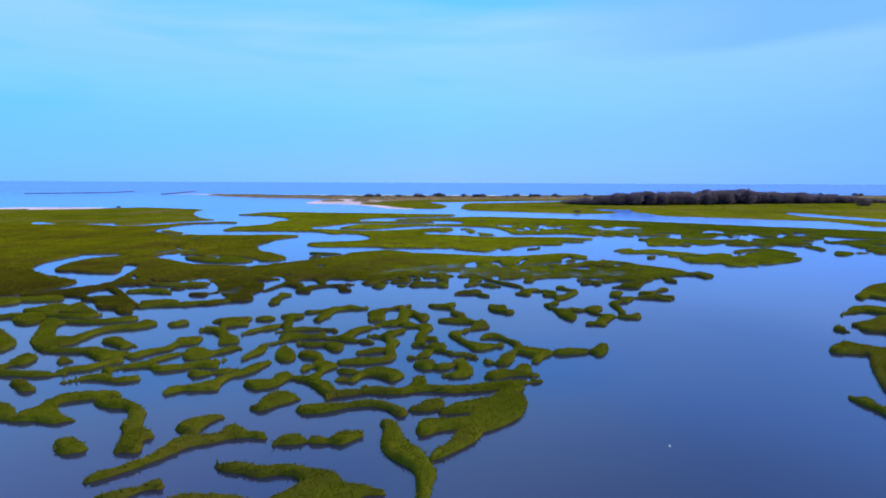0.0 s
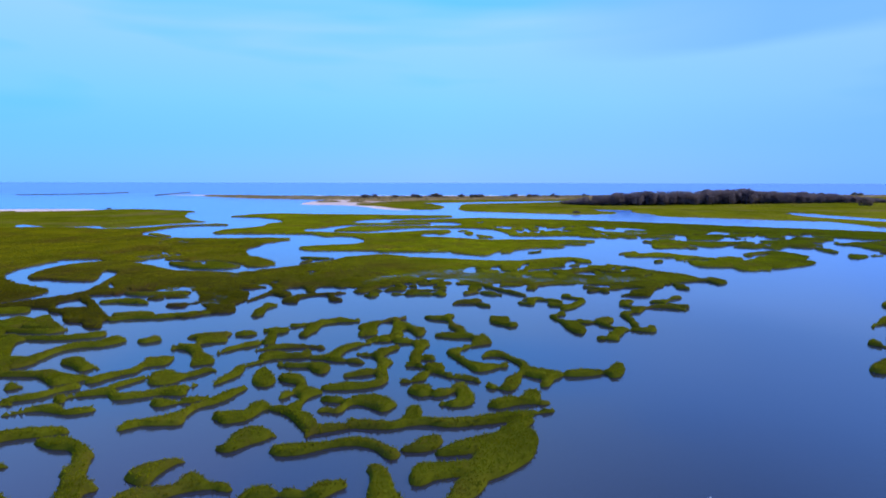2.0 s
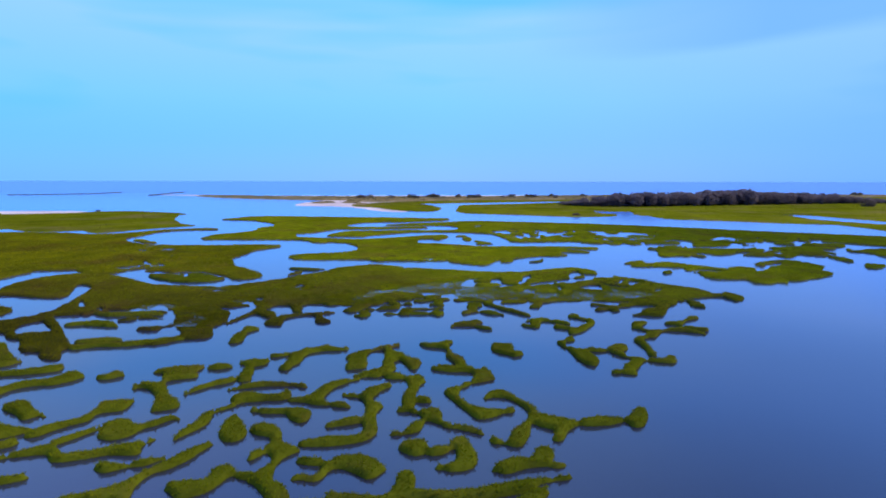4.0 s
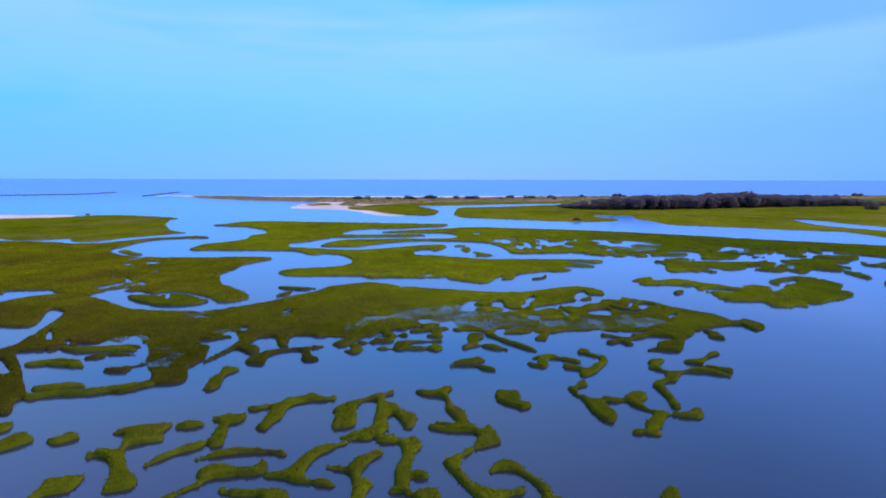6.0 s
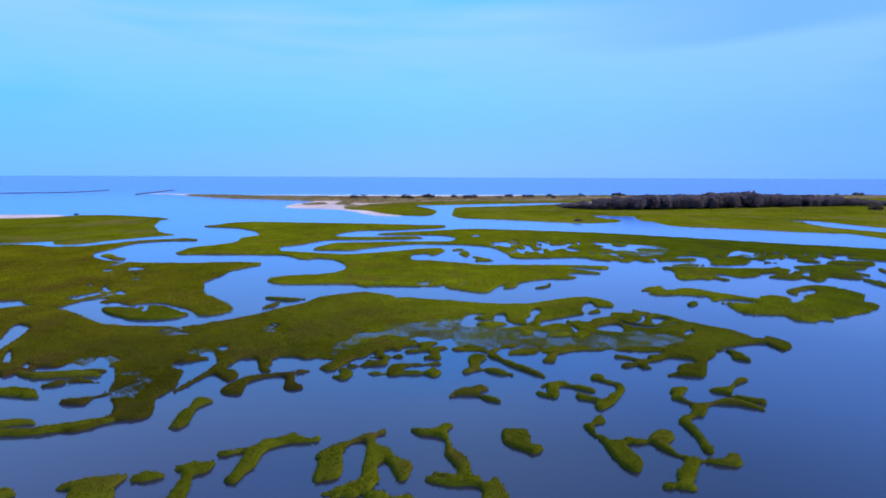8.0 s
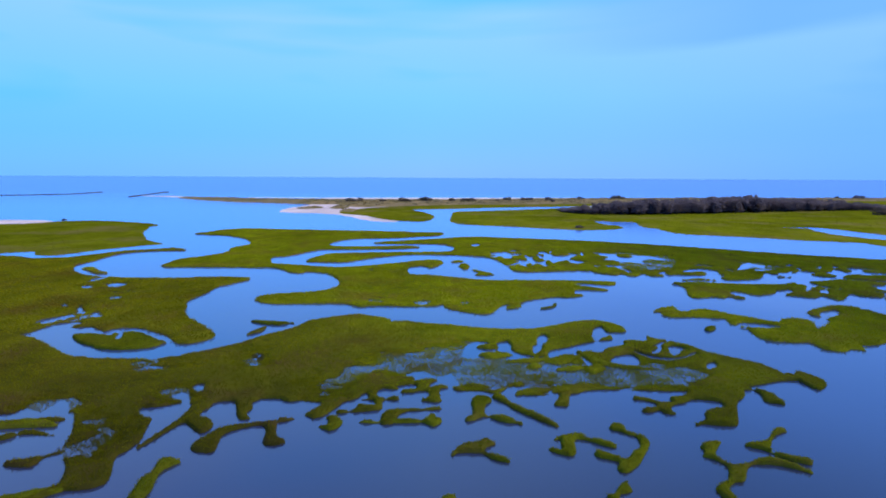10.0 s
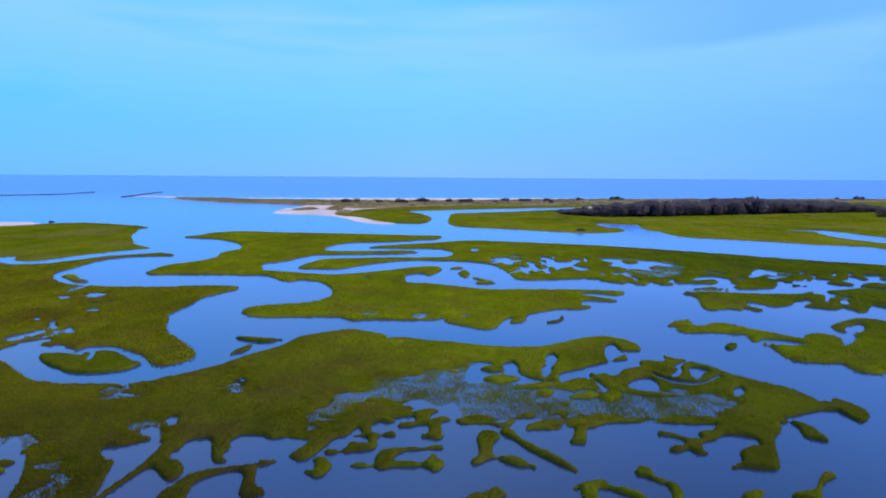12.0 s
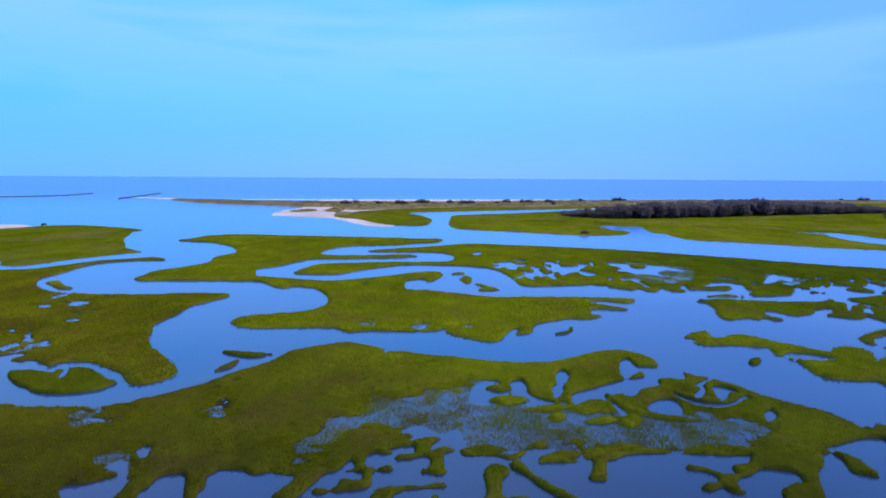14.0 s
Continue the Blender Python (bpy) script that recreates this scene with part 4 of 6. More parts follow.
    [-20.11, 97.13, -21.15, 98.85, -20.86, 99.92, -21.45, 101.44, -20.88, 102.44, -19.92, 102.74, -17.88, 101.37, -17.2, 100.87, -13.26, 101.8, -13.06, 99.91, -14.05, 98.8, -14.79, 97.03],
    [-51, 88.97, -56.08, 95.26, -52.04, 95.23, -50.83, 97.81, -50.5, 98.85, -47.66, 98.83, -45.48, 99.89, -44.37, 99.24, -44.3, 102.85, -42.61, 101.44, -39.77, 97.02, -37.23, 91.89, -36.53, 89.83, -35.67, 89.38, -33.1, 85.33, -32.41, 83.09, -33.85, 81.8, -36.67, 80.34, -40.3, 79.54, -43.05, 79.1],
    [-55.82, 100.61, -58.68, 105.38, -57.85, 105.29, -54.46, 100.48, -54.51, 99.37],
    [-52.3, 98.91, -52.73, 100.83, -50.61, 98.64, -50.22, 97],
    [-47.23, 99.05, -46.12, 100.34, -44.46, 97.38],
    [-53.44, 84.21, -56.8, 88.95, -55.77, 92.2, -53.74, 90.36, -49.97, 86.16, -52.22, 85.17],
    [-46.25, 82.86, -47.84, 88.6, -44.46, 88.95, -43.4, 90.72, -45.82, 92.96, -43.12, 92.58, -40.15, 93.34, -36.72, 90.36, -33.26, 86.08, -32.89, 82.66, -35.42, 80.31, -38.31, 81.76, -39.45, 81.18, -43.05, 81.18],
    [-51.58, 91.45, -52.01, 94.91, -50.98, 94.91, -46.78, 88.2, -48.75, 88.2],
    [-37.59, 91.1, -38.8, 94.51, -41.15, 98.33, -40.61, 99.12, -38.37, 95.64, -36.44, 90.73],
    [-46.83, 91.1, -48.38, 95.32, -45.6, 94.12, -45, 90.73],
    [-55.17, 94.51, -54.36, 97.38, -51.37, 94.62, -52.03, 92.24],
], islets=[
    [10.68, 123.11, 9.96, 122.5, 8.8, 121.97, 7.74, 122.75, 7.21, 123.14, 7.96, 123.64, 9.07, 124.19, 10.29, 123.57],
    [12.07, 119.11, 11.05, 118.32, 9.41, 117.72, 7.89, 118.56, 7.14, 119.07, 8.21, 119.75, 9.79, 120.39, 11.53, 119.73],
    [17.09, 117.16, 15.83, 116.4, 13.78, 115.65, 11.86, 115.94, 10.87, 115.86, 12.16, 116.47, 14.1, 117.24, 16.29, 117.1],
    [21.82, 117.5, 20.58, 116.28, 18.73, 115.04, 17.32, 115.55, 16.7, 116.19, 17.92, 117.27, 19.73, 118.58, 21.44, 118.31],
    [15.73, 114.18, 15.22, 113.59, 14.42, 112.95, 13.87, 113.55, 13.62, 114.02, 14.14, 114.52, 14.92, 115.2, 15.59, 114.75],
    [22.01, 113.54, 21.01, 112.88, 19.42, 112.13, 18.09, 112.44, 17.41, 112.53, 18.41, 113.07, 19.93, 113.83, 21.48, 113.67],
    [24.29, 112.89, 23.47, 112, 22.3, 111.18, 21.66, 111.96, 21.47, 112.74, 22.29, 113.55, 23.45, 114.42, 24.28, 113.83],
    [12.19, 107.35, 11.78, 107.1, 11.08, 106.73, 10.49, 107.1, 10.17, 107.11, 10.59, 107.29, 11.25, 107.66, 11.94, 107.41],
    [7.74, 106.33, 6.87, 105.99, 5.41, 105.85, 3.94, 106.51, 3.19, 106.61, 4.12, 106.85, 5.52, 106.99, 7.16, 106.42],
    [15.03, 105.21, 14.07, 104.52, 12.54, 103.74, 11.2, 104.03, 10.55, 104.23, 11.51, 104.83, 12.97, 105.63, 14.53, 105.48],
    [15.35, 104.75, 18.12, 105.66, 21.8, 106.1, 26.45, 105.9, 32.22, 105.07, 32.11, 105.33, 26.49, 105.91, 21.83, 106.11, 18.36, 105.44, 16.05, 104.54],
    [22.39, 120.66, 23.3, 119.46, 24.68, 117.27, 25.98, 115.2, 28.14, 113.87, 31.43, 112.88, 31.27, 112.77, 27.78, 112.98, 25.57, 114.09, 23.46, 115.74, 22.89, 118.14],
    [-39.69, 87.31, -38.74, 87.93, -36.45, 89.19, -35.9, 89.85, -36.21, 89.79, -37.11, 88.67, -37.1, 87.13, -38.2, 86.99],
    [-44.77, 91.94, -43.53, 92.52, -42.07, 94.37, -39.52, 93.4, -39.14, 93.26, -42.33, 93.65, -43.84, 92.94],
    [-48.76, 96.38, -46.02, 96.36, -41.12, 97.35, -40.79, 96.72, -44.19, 95.56, -48.8, 96.37],
    [-56.97, 96.44, -53.33, 97.02, -50.11, 97.83, -50.21, 98.43, -50.74, 97.19, -52.62, 96.01, -56.08, 95.26],
], thin=[
    [-5.8, 119.7, -3.5, 121.5, 1.5, 122.5, 5.6, 123.2, 7.8, 119.5, 11.1, 117.7, 12.3, 113.1, 14.2, 111.5, 11.3, 107.7, 7.9, 107.4, 4.7, 109.8, 2.7, 112.8, -0.2, 112.9, -4, 114.3],
    [16.9, 115.5, 20.3, 112.6, 23.5, 111, 30.5, 112.1, 35.7, 112.8, 33.9, 108.4, 23, 107.5, 19.1, 108.2, 16.1, 107.3, 15, 110.2],
    [-46.8, 102.2, -44.4, 102.7, -39.9, 97.3, -38, 92.7, -39.2, 91.8],
    [-42, 100.4, -38.4, 98.4, -34, 95.8, -32.1, 93.3, -32.5, 89.8, -35.2, 90.2, -36.1, 93.9],
    [-36.7, 96.6, -33.8, 95.5, -32.3, 92.8, -34.1, 92.4],
    [-32.7, 104.8, -31, 105.9, -29.6, 104.3, -31.6, 103.3],
    [-16.1, 110.7, -12.7, 111.5, -11.4, 105.6, -14.1, 104.1],
    [-32.9, 104.1, -30.3, 105.8, -29.1, 104.8, -30.3, 103.2],
    [-42.7, 118.4, -38.6, 117.6, -37.9, 114.5, -39.9, 114.1],
    [18.22, 114.2, 29.64, 115.65, 37.43, 112.37, 33.76, 107.16, 24.5, 106.8, 17.89, 108.72],
    [-44.06, 116.72, -41.5, 118.01, -38.73, 116.64, -37.66, 114.12, -40.19, 113.55],
    [-27.58, 119.2, -26.61, 121, -25.07, 119.17, -24.7, 116.11, -26.16, 116.14],
    [-41.38, 115.56, -40.73, 116.67, -38.7, 116, -35.48, 115.47, -36.86, 114.41, -40.09, 114.46],
    [-26.96, 118.67, -25.87, 119.89, -24.75, 118.63, -24.61, 115.31, -25.76, 114.86],
    [-5.45, 121.09, 2.63, 122.92, 6.56, 124.91, 12.75, 120.84, 17.9, 115.49, 16.16, 106.94, 7.73, 106.22, 3.06, 106.3, 2.11, 111.16, -2.96, 111.96, -7.88, 110.62, -12.09, 106.79, -13.94, 110.03, -9.93, 116.72],
    [17.62, 112.08, 24.85, 112.27, 35.3, 113.32, 35.77, 110.64, 33.11, 106.04, 32.27, 106.68, 19.65, 106.63, 13.49, 105.76, 14.58, 110.26],
], mud=[
    [-26.46, 118.07, -26.49, 120.5, -24.79, 119.21, -24.54, 116.93, -25.62, 117.4],
    [-26.08, 114.54, -25.69, 115.62, -24.24, 114.88, -24.57, 114.38, -25.54, 114.62],
    [-27.86, 126.08, -27.46, 127.01, -26.18, 126.33, -26.59, 126.18, -27.45, 126.4],
    [-40.11, 113.8, -39.58, 114.87, -37.47, 114.18, -38.02, 113.82, -39.43, 114.05],
    [-41.86, 115.99, -41.16, 116.66, -39.29, 116.29, -40.23, 116.67, -41.55, 116.8],
    [-34.41, 119.54, -33.28, 120.4, -30.76, 119.93, -31.84, 120.15, -33.65, 120.32],
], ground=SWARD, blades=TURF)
land("marsh_island", "small green cordgrass islet standing in calm water", "marsh island", "near", [
    [-12.04, 94.99, -11.31, 94.72, -11.3, 96.82, -11.7, 97.15, -10.65, 97.14, -9.95, 96.19, -10.12, 94.91, -10.89, 94.16],
])
land("marsh_island", "narrow green cordgrass bar with a dark muddy edge", "marsh island", "near", [
    [-7.93, 96.09, -5.27, 95.87, -1.11, 96.04, -0.07, 97.49, 0.64, 96.65, 0.98, 96.25, 0.14, 95.03, -1.11, 96.02, -4.62, 96.45, -5.97, 95.86],
])
land("marsh_island", "narrow green cordgrass bar with a dark muddy edge", "marsh island", "near", [
    [3.79, 96.5, 4.71, 97.65, 5, 101.97, 6.42, 102.69, 7.1, 101.77, 6.25, 100.63, 5.98, 97.45, 8.07, 97.01, 9.61, 95.36, 9.65, 95.55, 7.96, 95.96, 5.98, 97.4, 4.49, 96.39],
])
land("marsh_island", "narrow green cordgrass bar with a dark muddy edge", "marsh island", "near", [
    [1.99, 88.55, 3.14, 90.38, 4.78, 90.89, 5.49, 91.6, 6.21, 90.88, 6.08, 90.78, 5, 89.48, 5.8, 87.87, 7.27, 87.22, 6.43, 87.98, 4.65, 88.96, 2.45, 89.14],
])
land("marsh_island", "narrow green cordgrass bar with a dark muddy edge", "marsh island", "near", [
    [12.58, 91.58, 13.46, 92.08, 15.57, 92.61, 15.98, 91.51, 18.16, 89.92, 18.07, 90.68, 16.01, 91.57, 14.56, 91.58, 13.93, 88.72, 13.04, 88.4, 11.68, 89.53, 12.86, 89.12, 13.28, 91.77],
])
land("marsh_island", "winding green cordgrass island standing in calm water", "marsh island", "near", [
    [19.27, 94.32, 19.91, 94.89, 20.63, 94.29, 20.5, 92.95, 21.74, 92.01, 22.04, 90.93, 21.62, 90, 20.61, 88.5, 19.39, 86.63, 17.73, 85.17, 17.3, 85.76, 17.96, 87.41, 16.3, 88.86, 16.08, 88.1, 17.99, 87.13, 18.95, 87.28, 19.66, 88.56, 20.75, 89.39, 21.44, 92.06, 20.17, 93.35, 19.31, 93.92],
])
land("marsh_island", "winding green cordgrass island standing in calm water", "marsh island", "near", [
    [16.39, 82.64, 17.08, 83.04, 17.1, 82.13, 16.44, 81.78, 15.76, 81.36, 15.4, 79.22, 15.99, 78.51, 16.27, 77.71, 17.79, 77.58, 19.65, 77.67, 21.12, 79.41, 22.23, 79.76, 22.61, 78.85, 22.31, 78.33, 21.2, 77.56, 19.46, 77.8, 17.67, 77.93, 17.59, 75.53, 17.89, 74.29, 17.06, 72.62, 16.27, 73.08, 15.88, 74.8, 15.67, 76.54, 15.65, 78.18, 15.08, 79.93, 14.88, 81.24, 15.45, 81.33],
    [20.43, 77.67, 21.24, 77.1, 21.5, 75.29, 22.37, 74.47, 23.45, 74.16, 25.15, 74.14, 25.81, 74.93, 26.56, 74.93, 26.38, 73.92, 25.74, 73.35, 24.25, 73.74, 22.98, 74.14, 21.8, 72.44, 20.64, 70.65, 20.56, 69.77, 19.66, 69.94, 18.53, 70.44, 18.31, 69.99, 19.68, 70.56, 20.14, 72.13, 20.56, 72.57, 21.9, 74.44, 20.8, 75.96, 20.29, 77.24],
])
land("marsh_island", "winding green cordgrass island standing in calm water", "marsh island", "near", [
    [27.06, 89.93, 28.09, 90.53, 29.15, 90.7, 29.13, 90.59, 27.42, 88.25, 27.84, 86.43, 28.77, 85.81, 31.6, 87.17, 33.28, 86.84, 34.6, 84.86, 34.61, 85.01, 32.89, 86.06, 31.3, 86.53, 29.55, 86.09, 27.78, 83.66, 26.78, 83.4, 25.62, 82.17, 25.44, 79.97, 25.12, 77.62, 24.94, 75.95, 24.34, 75.92, 24.59, 77.53, 24.86, 79.83, 24.67, 81.89, 25.1, 82.56, 26.51, 83.5, 27.73, 86.11, 26.87, 87.65, 26.38, 87.97, 27.1, 88.93],
])
land("marsh_island", "narrow green cordgrass bar with a dark muddy edge", "marsh island", "near", [
    [31.7, 90.15, 34.04, 90.66, 35.37, 91.91, 36.95, 93.59, 37.55, 93.2, 37.47, 93.22, 35.42, 91.95, 33.47, 88.95, 34.16, 87.31, 35.6, 86.36, 35.86, 86.95, 33.98, 88.06, 32.76, 89.38],
])
land("marsh_island", "small green cordgrass islet standing in calm water", "marsh island", "near", [
    [6.64, 79.68, 7.22, 80.03, 8.85, 80.01, 8.96, 79.1, 8.91, 77.23, 9.57, 76.68, 9.81, 76.54, 8.92, 75.78, 8.02, 76.41, 6.67, 77.71],
])
land("marsh_island", "narrow green cordgrass bar with a dark muddy edge", "marsh island", "near", [
    [-25.37, 81.11, -25.39, 82.37, -25.73, 84.4, -25.29, 85.4, -25.51, 87.35, -24.85, 87.97, -23.8, 87.58, -24.2, 87.02, -24.8, 85.55, -24.22, 82.81, -24.4, 81.29, -25.21, 81.3],
])
land("marsh_island", "winding green cordgrass island standing in calm water", "marsh island", "near", [
    [-18.7, 75.87, -18.27, 75.71, -17.22, 76.21, -16.15, 76.73, -15.27, 78.03, -13.88, 78.58, -13.03, 79.39, -12.06, 78.56, -10.71, 78.32, -10.58, 78.9, -11.22, 78.23, -13.21, 77.92, -14.7, 76.86, -15.06, 75.53, -15.04, 73.89, -15.54, 72.54, -15.78, 71.25, -16.55, 71.51, -16.43, 71.5, -16.28, 73.44, -16.53, 76.31, -17.68, 76.06],
])
land("marsh_island", "winding green cordgrass island standing in calm water", "marsh island", "near", [
    [-10.1, 75.32, -8.9, 76.87, -7.55, 77.95, -6.13, 79.08, -4.87, 79.66, -4.53, 80.12, -5.37, 79.3, -5.17, 77.37, -3.81, 76.28, -3.49, 75.25, -2.71, 74.44, -1.82, 73.75, -1.94, 73.06, -2.2, 71.69, -2.79, 71.7, -3.54, 73.76, -4.19, 74.72, -4.82, 73.74, -4.69, 72.41, -5.74, 71.56, -5.57, 70.23, -6.08, 69.15, -8.3, 69.56, -8.06, 69.49, -6.51, 70.69, -5.72, 71.53, -5.74, 73.59, -5.75, 75.69, -6.14, 78.18, -7.54, 77.86, -8.03, 76.09, -7.64, 73.02, -7.71, 72.01, -8.68, 71.59, -9.48, 71.5, -9.53, 73.15, -9.64, 74.9],
])
land("marsh_island", "small green cordgrass islet standing in calm water", "marsh island", "near", [
    [-23.92, 71.56, -23.46, 72.43, -22.5, 72.33, -21.84, 72.33, -22.38, 72, -23.25, 71.5, -24.01, 71.94],
])
land("marsh_island", "curved green cordgrass island with a muddy edge", "marsh island", "near", [
    [-21.21, 73.31, -20.23, 73.95, -18.64, 74.13, -18.58, 74.28, -18.71, 73.02, -19.61, 72.41, -19.2, 70.9, -18.89, 69.16, -18.68, 68.18, -19.68, 68.11, -19.98, 69.74, -20.08, 71.26, -20.43, 72.74, -21.23, 73.5],
])
land("marsh_island", "narrow green cordgrass bar with a dark muddy edge", "marsh island", "near", [
    [-50.54, 89.97, -47.68, 91.13, -45.85, 90.78, -43.38, 89.09, -43.65, 88.89, -44.88, 88.9, -46.93, 90.04, -50.04, 89.26],
])
land("marsh_island", "narrow green cordgrass bar with a dark muddy edge", "marsh island", "near", [
    [-43.92, 81.52, -41.42, 82.52, -40.23, 82.77, -38.89, 82.17, -39.59, 82.19, -41.78, 81.46, -43.65, 81.11],
])
land("marsh_island", "curved green cordgrass island with a muddy edge", "marsh island", "near", [
    [-29.18, 70.46, -27.37, 71.54, -25.03, 71.98, -24.84, 72.26, -25.02, 70.63, -24.27, 69.21, -25.84, 68.62, -26.78, 67.66, -24.59, 63.81, -23.31, 62.74, -22.86, 61.39, -24.33, 60.79, -24.62, 60.88, -25.52, 63.63, -27.22, 65.83, -28.91, 66.37, -28.84, 65.93, -28.34, 67.05, -26.89, 67.04, -28.06, 70.23],
])
land("marsh_island", "small green cordgrass islet standing in calm water", "marsh island", "near", [
    [-23.4, 64.51, -22.87, 65.74, -21.93, 67.03, -20.12, 68.59, -19.97, 69, -20.41, 67.65, -21.84, 66.72, -23, 65.29],
])
land("marsh_island", "narrow green cordgrass bar with a dark muddy edge", "marsh island", "near", [
    [-19.67, 65.55, -17.26, 67.03, -14.92, 67.02, -12.72, 66.27, -13.11, 66.7, -16.02, 66.71, -17.66, 66.35, -19.21, 65.81],
])
land("marsh_island", "curved green cordgrass island with a muddy edge", "marsh island", "near", [
    [-18.68, 63.46, -17.58, 64.31, -14.66, 63.78, -14.17, 65.18, -13.54, 64.16, -13.98, 63.25, -16.08, 62.93, -17.56, 62.46, -18.27, 61.37, -19.15, 60.19, -18.89, 58.78, -19.12, 57.44, -20.05, 55.57, -20.14, 55.3, -20.06, 56.81, -19.62, 58.15, -19.66, 59.56, -18.66, 61.05, -17.87, 61.82],
])
land("marsh_island", "narrow green cordgrass bar with a dark muddy edge", "marsh island", "near", [
    [-15.89, 60.58, -14.33, 60.58, -11.21, 60.57, -10.78, 59.23, -11.24, 58.35, -12.16, 59.04, -12.95, 60.17, -14.76, 60.18, -15.75, 60.92],
])
land("marsh_island", "curved green cordgrass island with a muddy edge", "marsh island", "near", [
    [-13.34, 62.9, -11.82, 63.44, -11.06, 65.17, -10.25, 67.01, -8.07, 68.17, -7.83, 68.58, -9.13, 67.25, -10.05, 65.79, -10.44, 63.34, -9.34, 61.8, -7.69, 61.48, -8.58, 61.96, -10.45, 61.97, -11.93, 62.6],
])
land("marsh_island", "small green cordgrass islet standing in calm water", "marsh island", "near", [
    [-17.05, 56.47, -17.24, 58.14, -16.72, 59.12, -15.71, 57.54, -15.11, 56.36, -15.22, 55.19, -16.07, 54.96, -16.83, 55.8],
])
land("marsh_island", "winding green cordgrass island standing in calm water", "marsh island", "near", [
    [-14.8, 56.96, -14.04, 57.72, -12.57, 56.79, -11.95, 54.92, -11.16, 53.96, -10.24, 53.5, -10.33, 53.24, -11.04, 52.49, -11.35, 51.16, -11, 49.1, -9.96, 48.2, -8.96, 46.5, -8.81, 46.62, -9.27, 45.37, -9.89, 45.91, -10.71, 47.26, -11.94, 48.81, -12.37, 49.21, -11.8, 50.54, -11.45, 51.59, -12.35, 53.25, -13.31, 52.71, -13.32, 52.09, -12.63, 53.51, -12.74, 55.54, -14.1, 56.16],
    [-9.51, 44.94, -8.71, 46.25, -7.05, 46.49, -6.81, 47.32, -6.03, 47.31, -3.65, 46.89, -2.93, 47.56, -2.6, 48.64, -2.47, 49.73, -1.86, 50.02, -1.5, 49.4, -1.56, 47.9, -0.57, 47.55, 1.01, 47.54, 3, 47.88, 5.08, 48.59, 7.18, 49.04, 8.67, 49.31, 8.92, 49.46, 6.73, 48.74, 5.99, 47.87, 2.95, 47.05, 0.99, 46.65, -1.34, 47.06, -3.23, 46.43, -4.74, 46.27, -6.67, 46.44, -8.08, 45.9, -9.45, 45.37],
    [-17.43, 48.25, -17.12, 48.67, -15.27, 49.12, -15.18, 50.55, -14.19, 50.75, -13.18, 49.58, -11.69, 49.39, -12.21, 49.72, -13.93, 49.91, -14.38, 48.82, -14.96, 47.7, -16.17, 47.28, -17.04, 47.96],
])
land("marsh_island", "winding green cordgrass island standing in calm water", "marsh island", "near", [
    [-10.34, 54.34, -9.71, 54.66, -8.18, 55.14, -6.34, 55.38, -5.73, 56.16, -6.3, 58.74, -8.65, 57.81, -8.68, 57.44, -6.71, 58.11, -6.05, 58.8, -6.08, 61.23, -6.9, 63.56, -8.64, 64.17, -6.92, 63.77, -6.53, 65.16, -4.95, 66.62, -4.49, 66.65, -5.41, 65.25, -5.99, 62.89, -4.78, 61.48, -5.03, 61.33, -5.26, 59.4, -4.86, 57, -5.19, 55.52, -6.25, 54.69, -8.03, 54.24, -9.61, 54.13],
])
land("marsh_island", "curved green cordgrass island with a muddy edge", "marsh island", "near", [
    [-9.84, 51.76, -8.8, 51.34, -7.51, 51.34, -6.99, 52.07, -5.48, 52.27, -4.55, 51.74, -3.68, 50.74, -3.78, 50.45, -4.52, 49.51, -5.43, 50.16, -6.59, 50.85, -7.4, 50.65, -7.98, 49.24, -9.04, 49.43, -9.64, 49.36, -9.06, 49.56, -8.03, 49.56, -8.01, 51.65, -9.36, 51.86],
])
land("marsh_island", "winding green cordgrass island standing in calm water", "marsh island", "near", [
    [-7.57, 68.97, -5.92, 70.64, -4.74, 71.51, -4.44, 71.66, -5.15, 68.97, -3.32, 68.56, -1.83, 68.96, -1.2, 67.78, -1.76, 66.68, -2.05, 63.82, -1.63, 62.59, -0.54, 62.59, -1.1, 63.22, -1.91, 62.89, -2.07, 60.25, -0.78, 60.54, 0.16, 60.54, 0.36, 58.88, 0.75, 57.41, 2.21, 57.14, 3.5, 56.1, 3.38, 56.35, 2.44, 56.73, 1.24, 57.38, 0.26, 58.05, -1, 58.73, -1.44, 56.75, -2.62, 56.12, -3.57, 56, -2.62, 56.12, -1.96, 57.42, -1, 58.72, -1.82, 60.44, -3.12, 60.44, -3.39, 60.5, -2.9, 61.15, -3.04, 63.7, -2.61, 66.28, -3.34, 68.97, -5.21, 69.57, -7.3, 69.18],
])
land("marsh_island", "winding green cordgrass island standing in calm water", "marsh island", "near", [
    [4.4, 63.38, 5.36, 64.78, 6.47, 64.6, 7.6, 62.57, 8.44, 60.98, 8.71, 59.48, 10.31, 58.48, 12.12, 57.65, 14.14, 57.78, 15.93, 58.75, 17.16, 60.2, 17.94, 60.5, 17.83, 59.54, 16.83, 57.6, 16, 57.34, 15.59, 58.41, 13.4, 58.69, 11.69, 57.88, 10.45, 56.71, 9.64, 55.11, 9.07, 55.08, 9.57, 56.71, 8.62, 57.36, 7.73, 58.02, 7.19, 56.02, 6.31, 54.08, 5.32, 54.31, 4.24, 55.13, 4.41, 54.5, 5.58, 54.62, 5.99, 56.09, 7.17, 57.66, 8.03, 60.03, 7.52, 61.92, 6.35, 63.53, 4.99, 63.69],
])
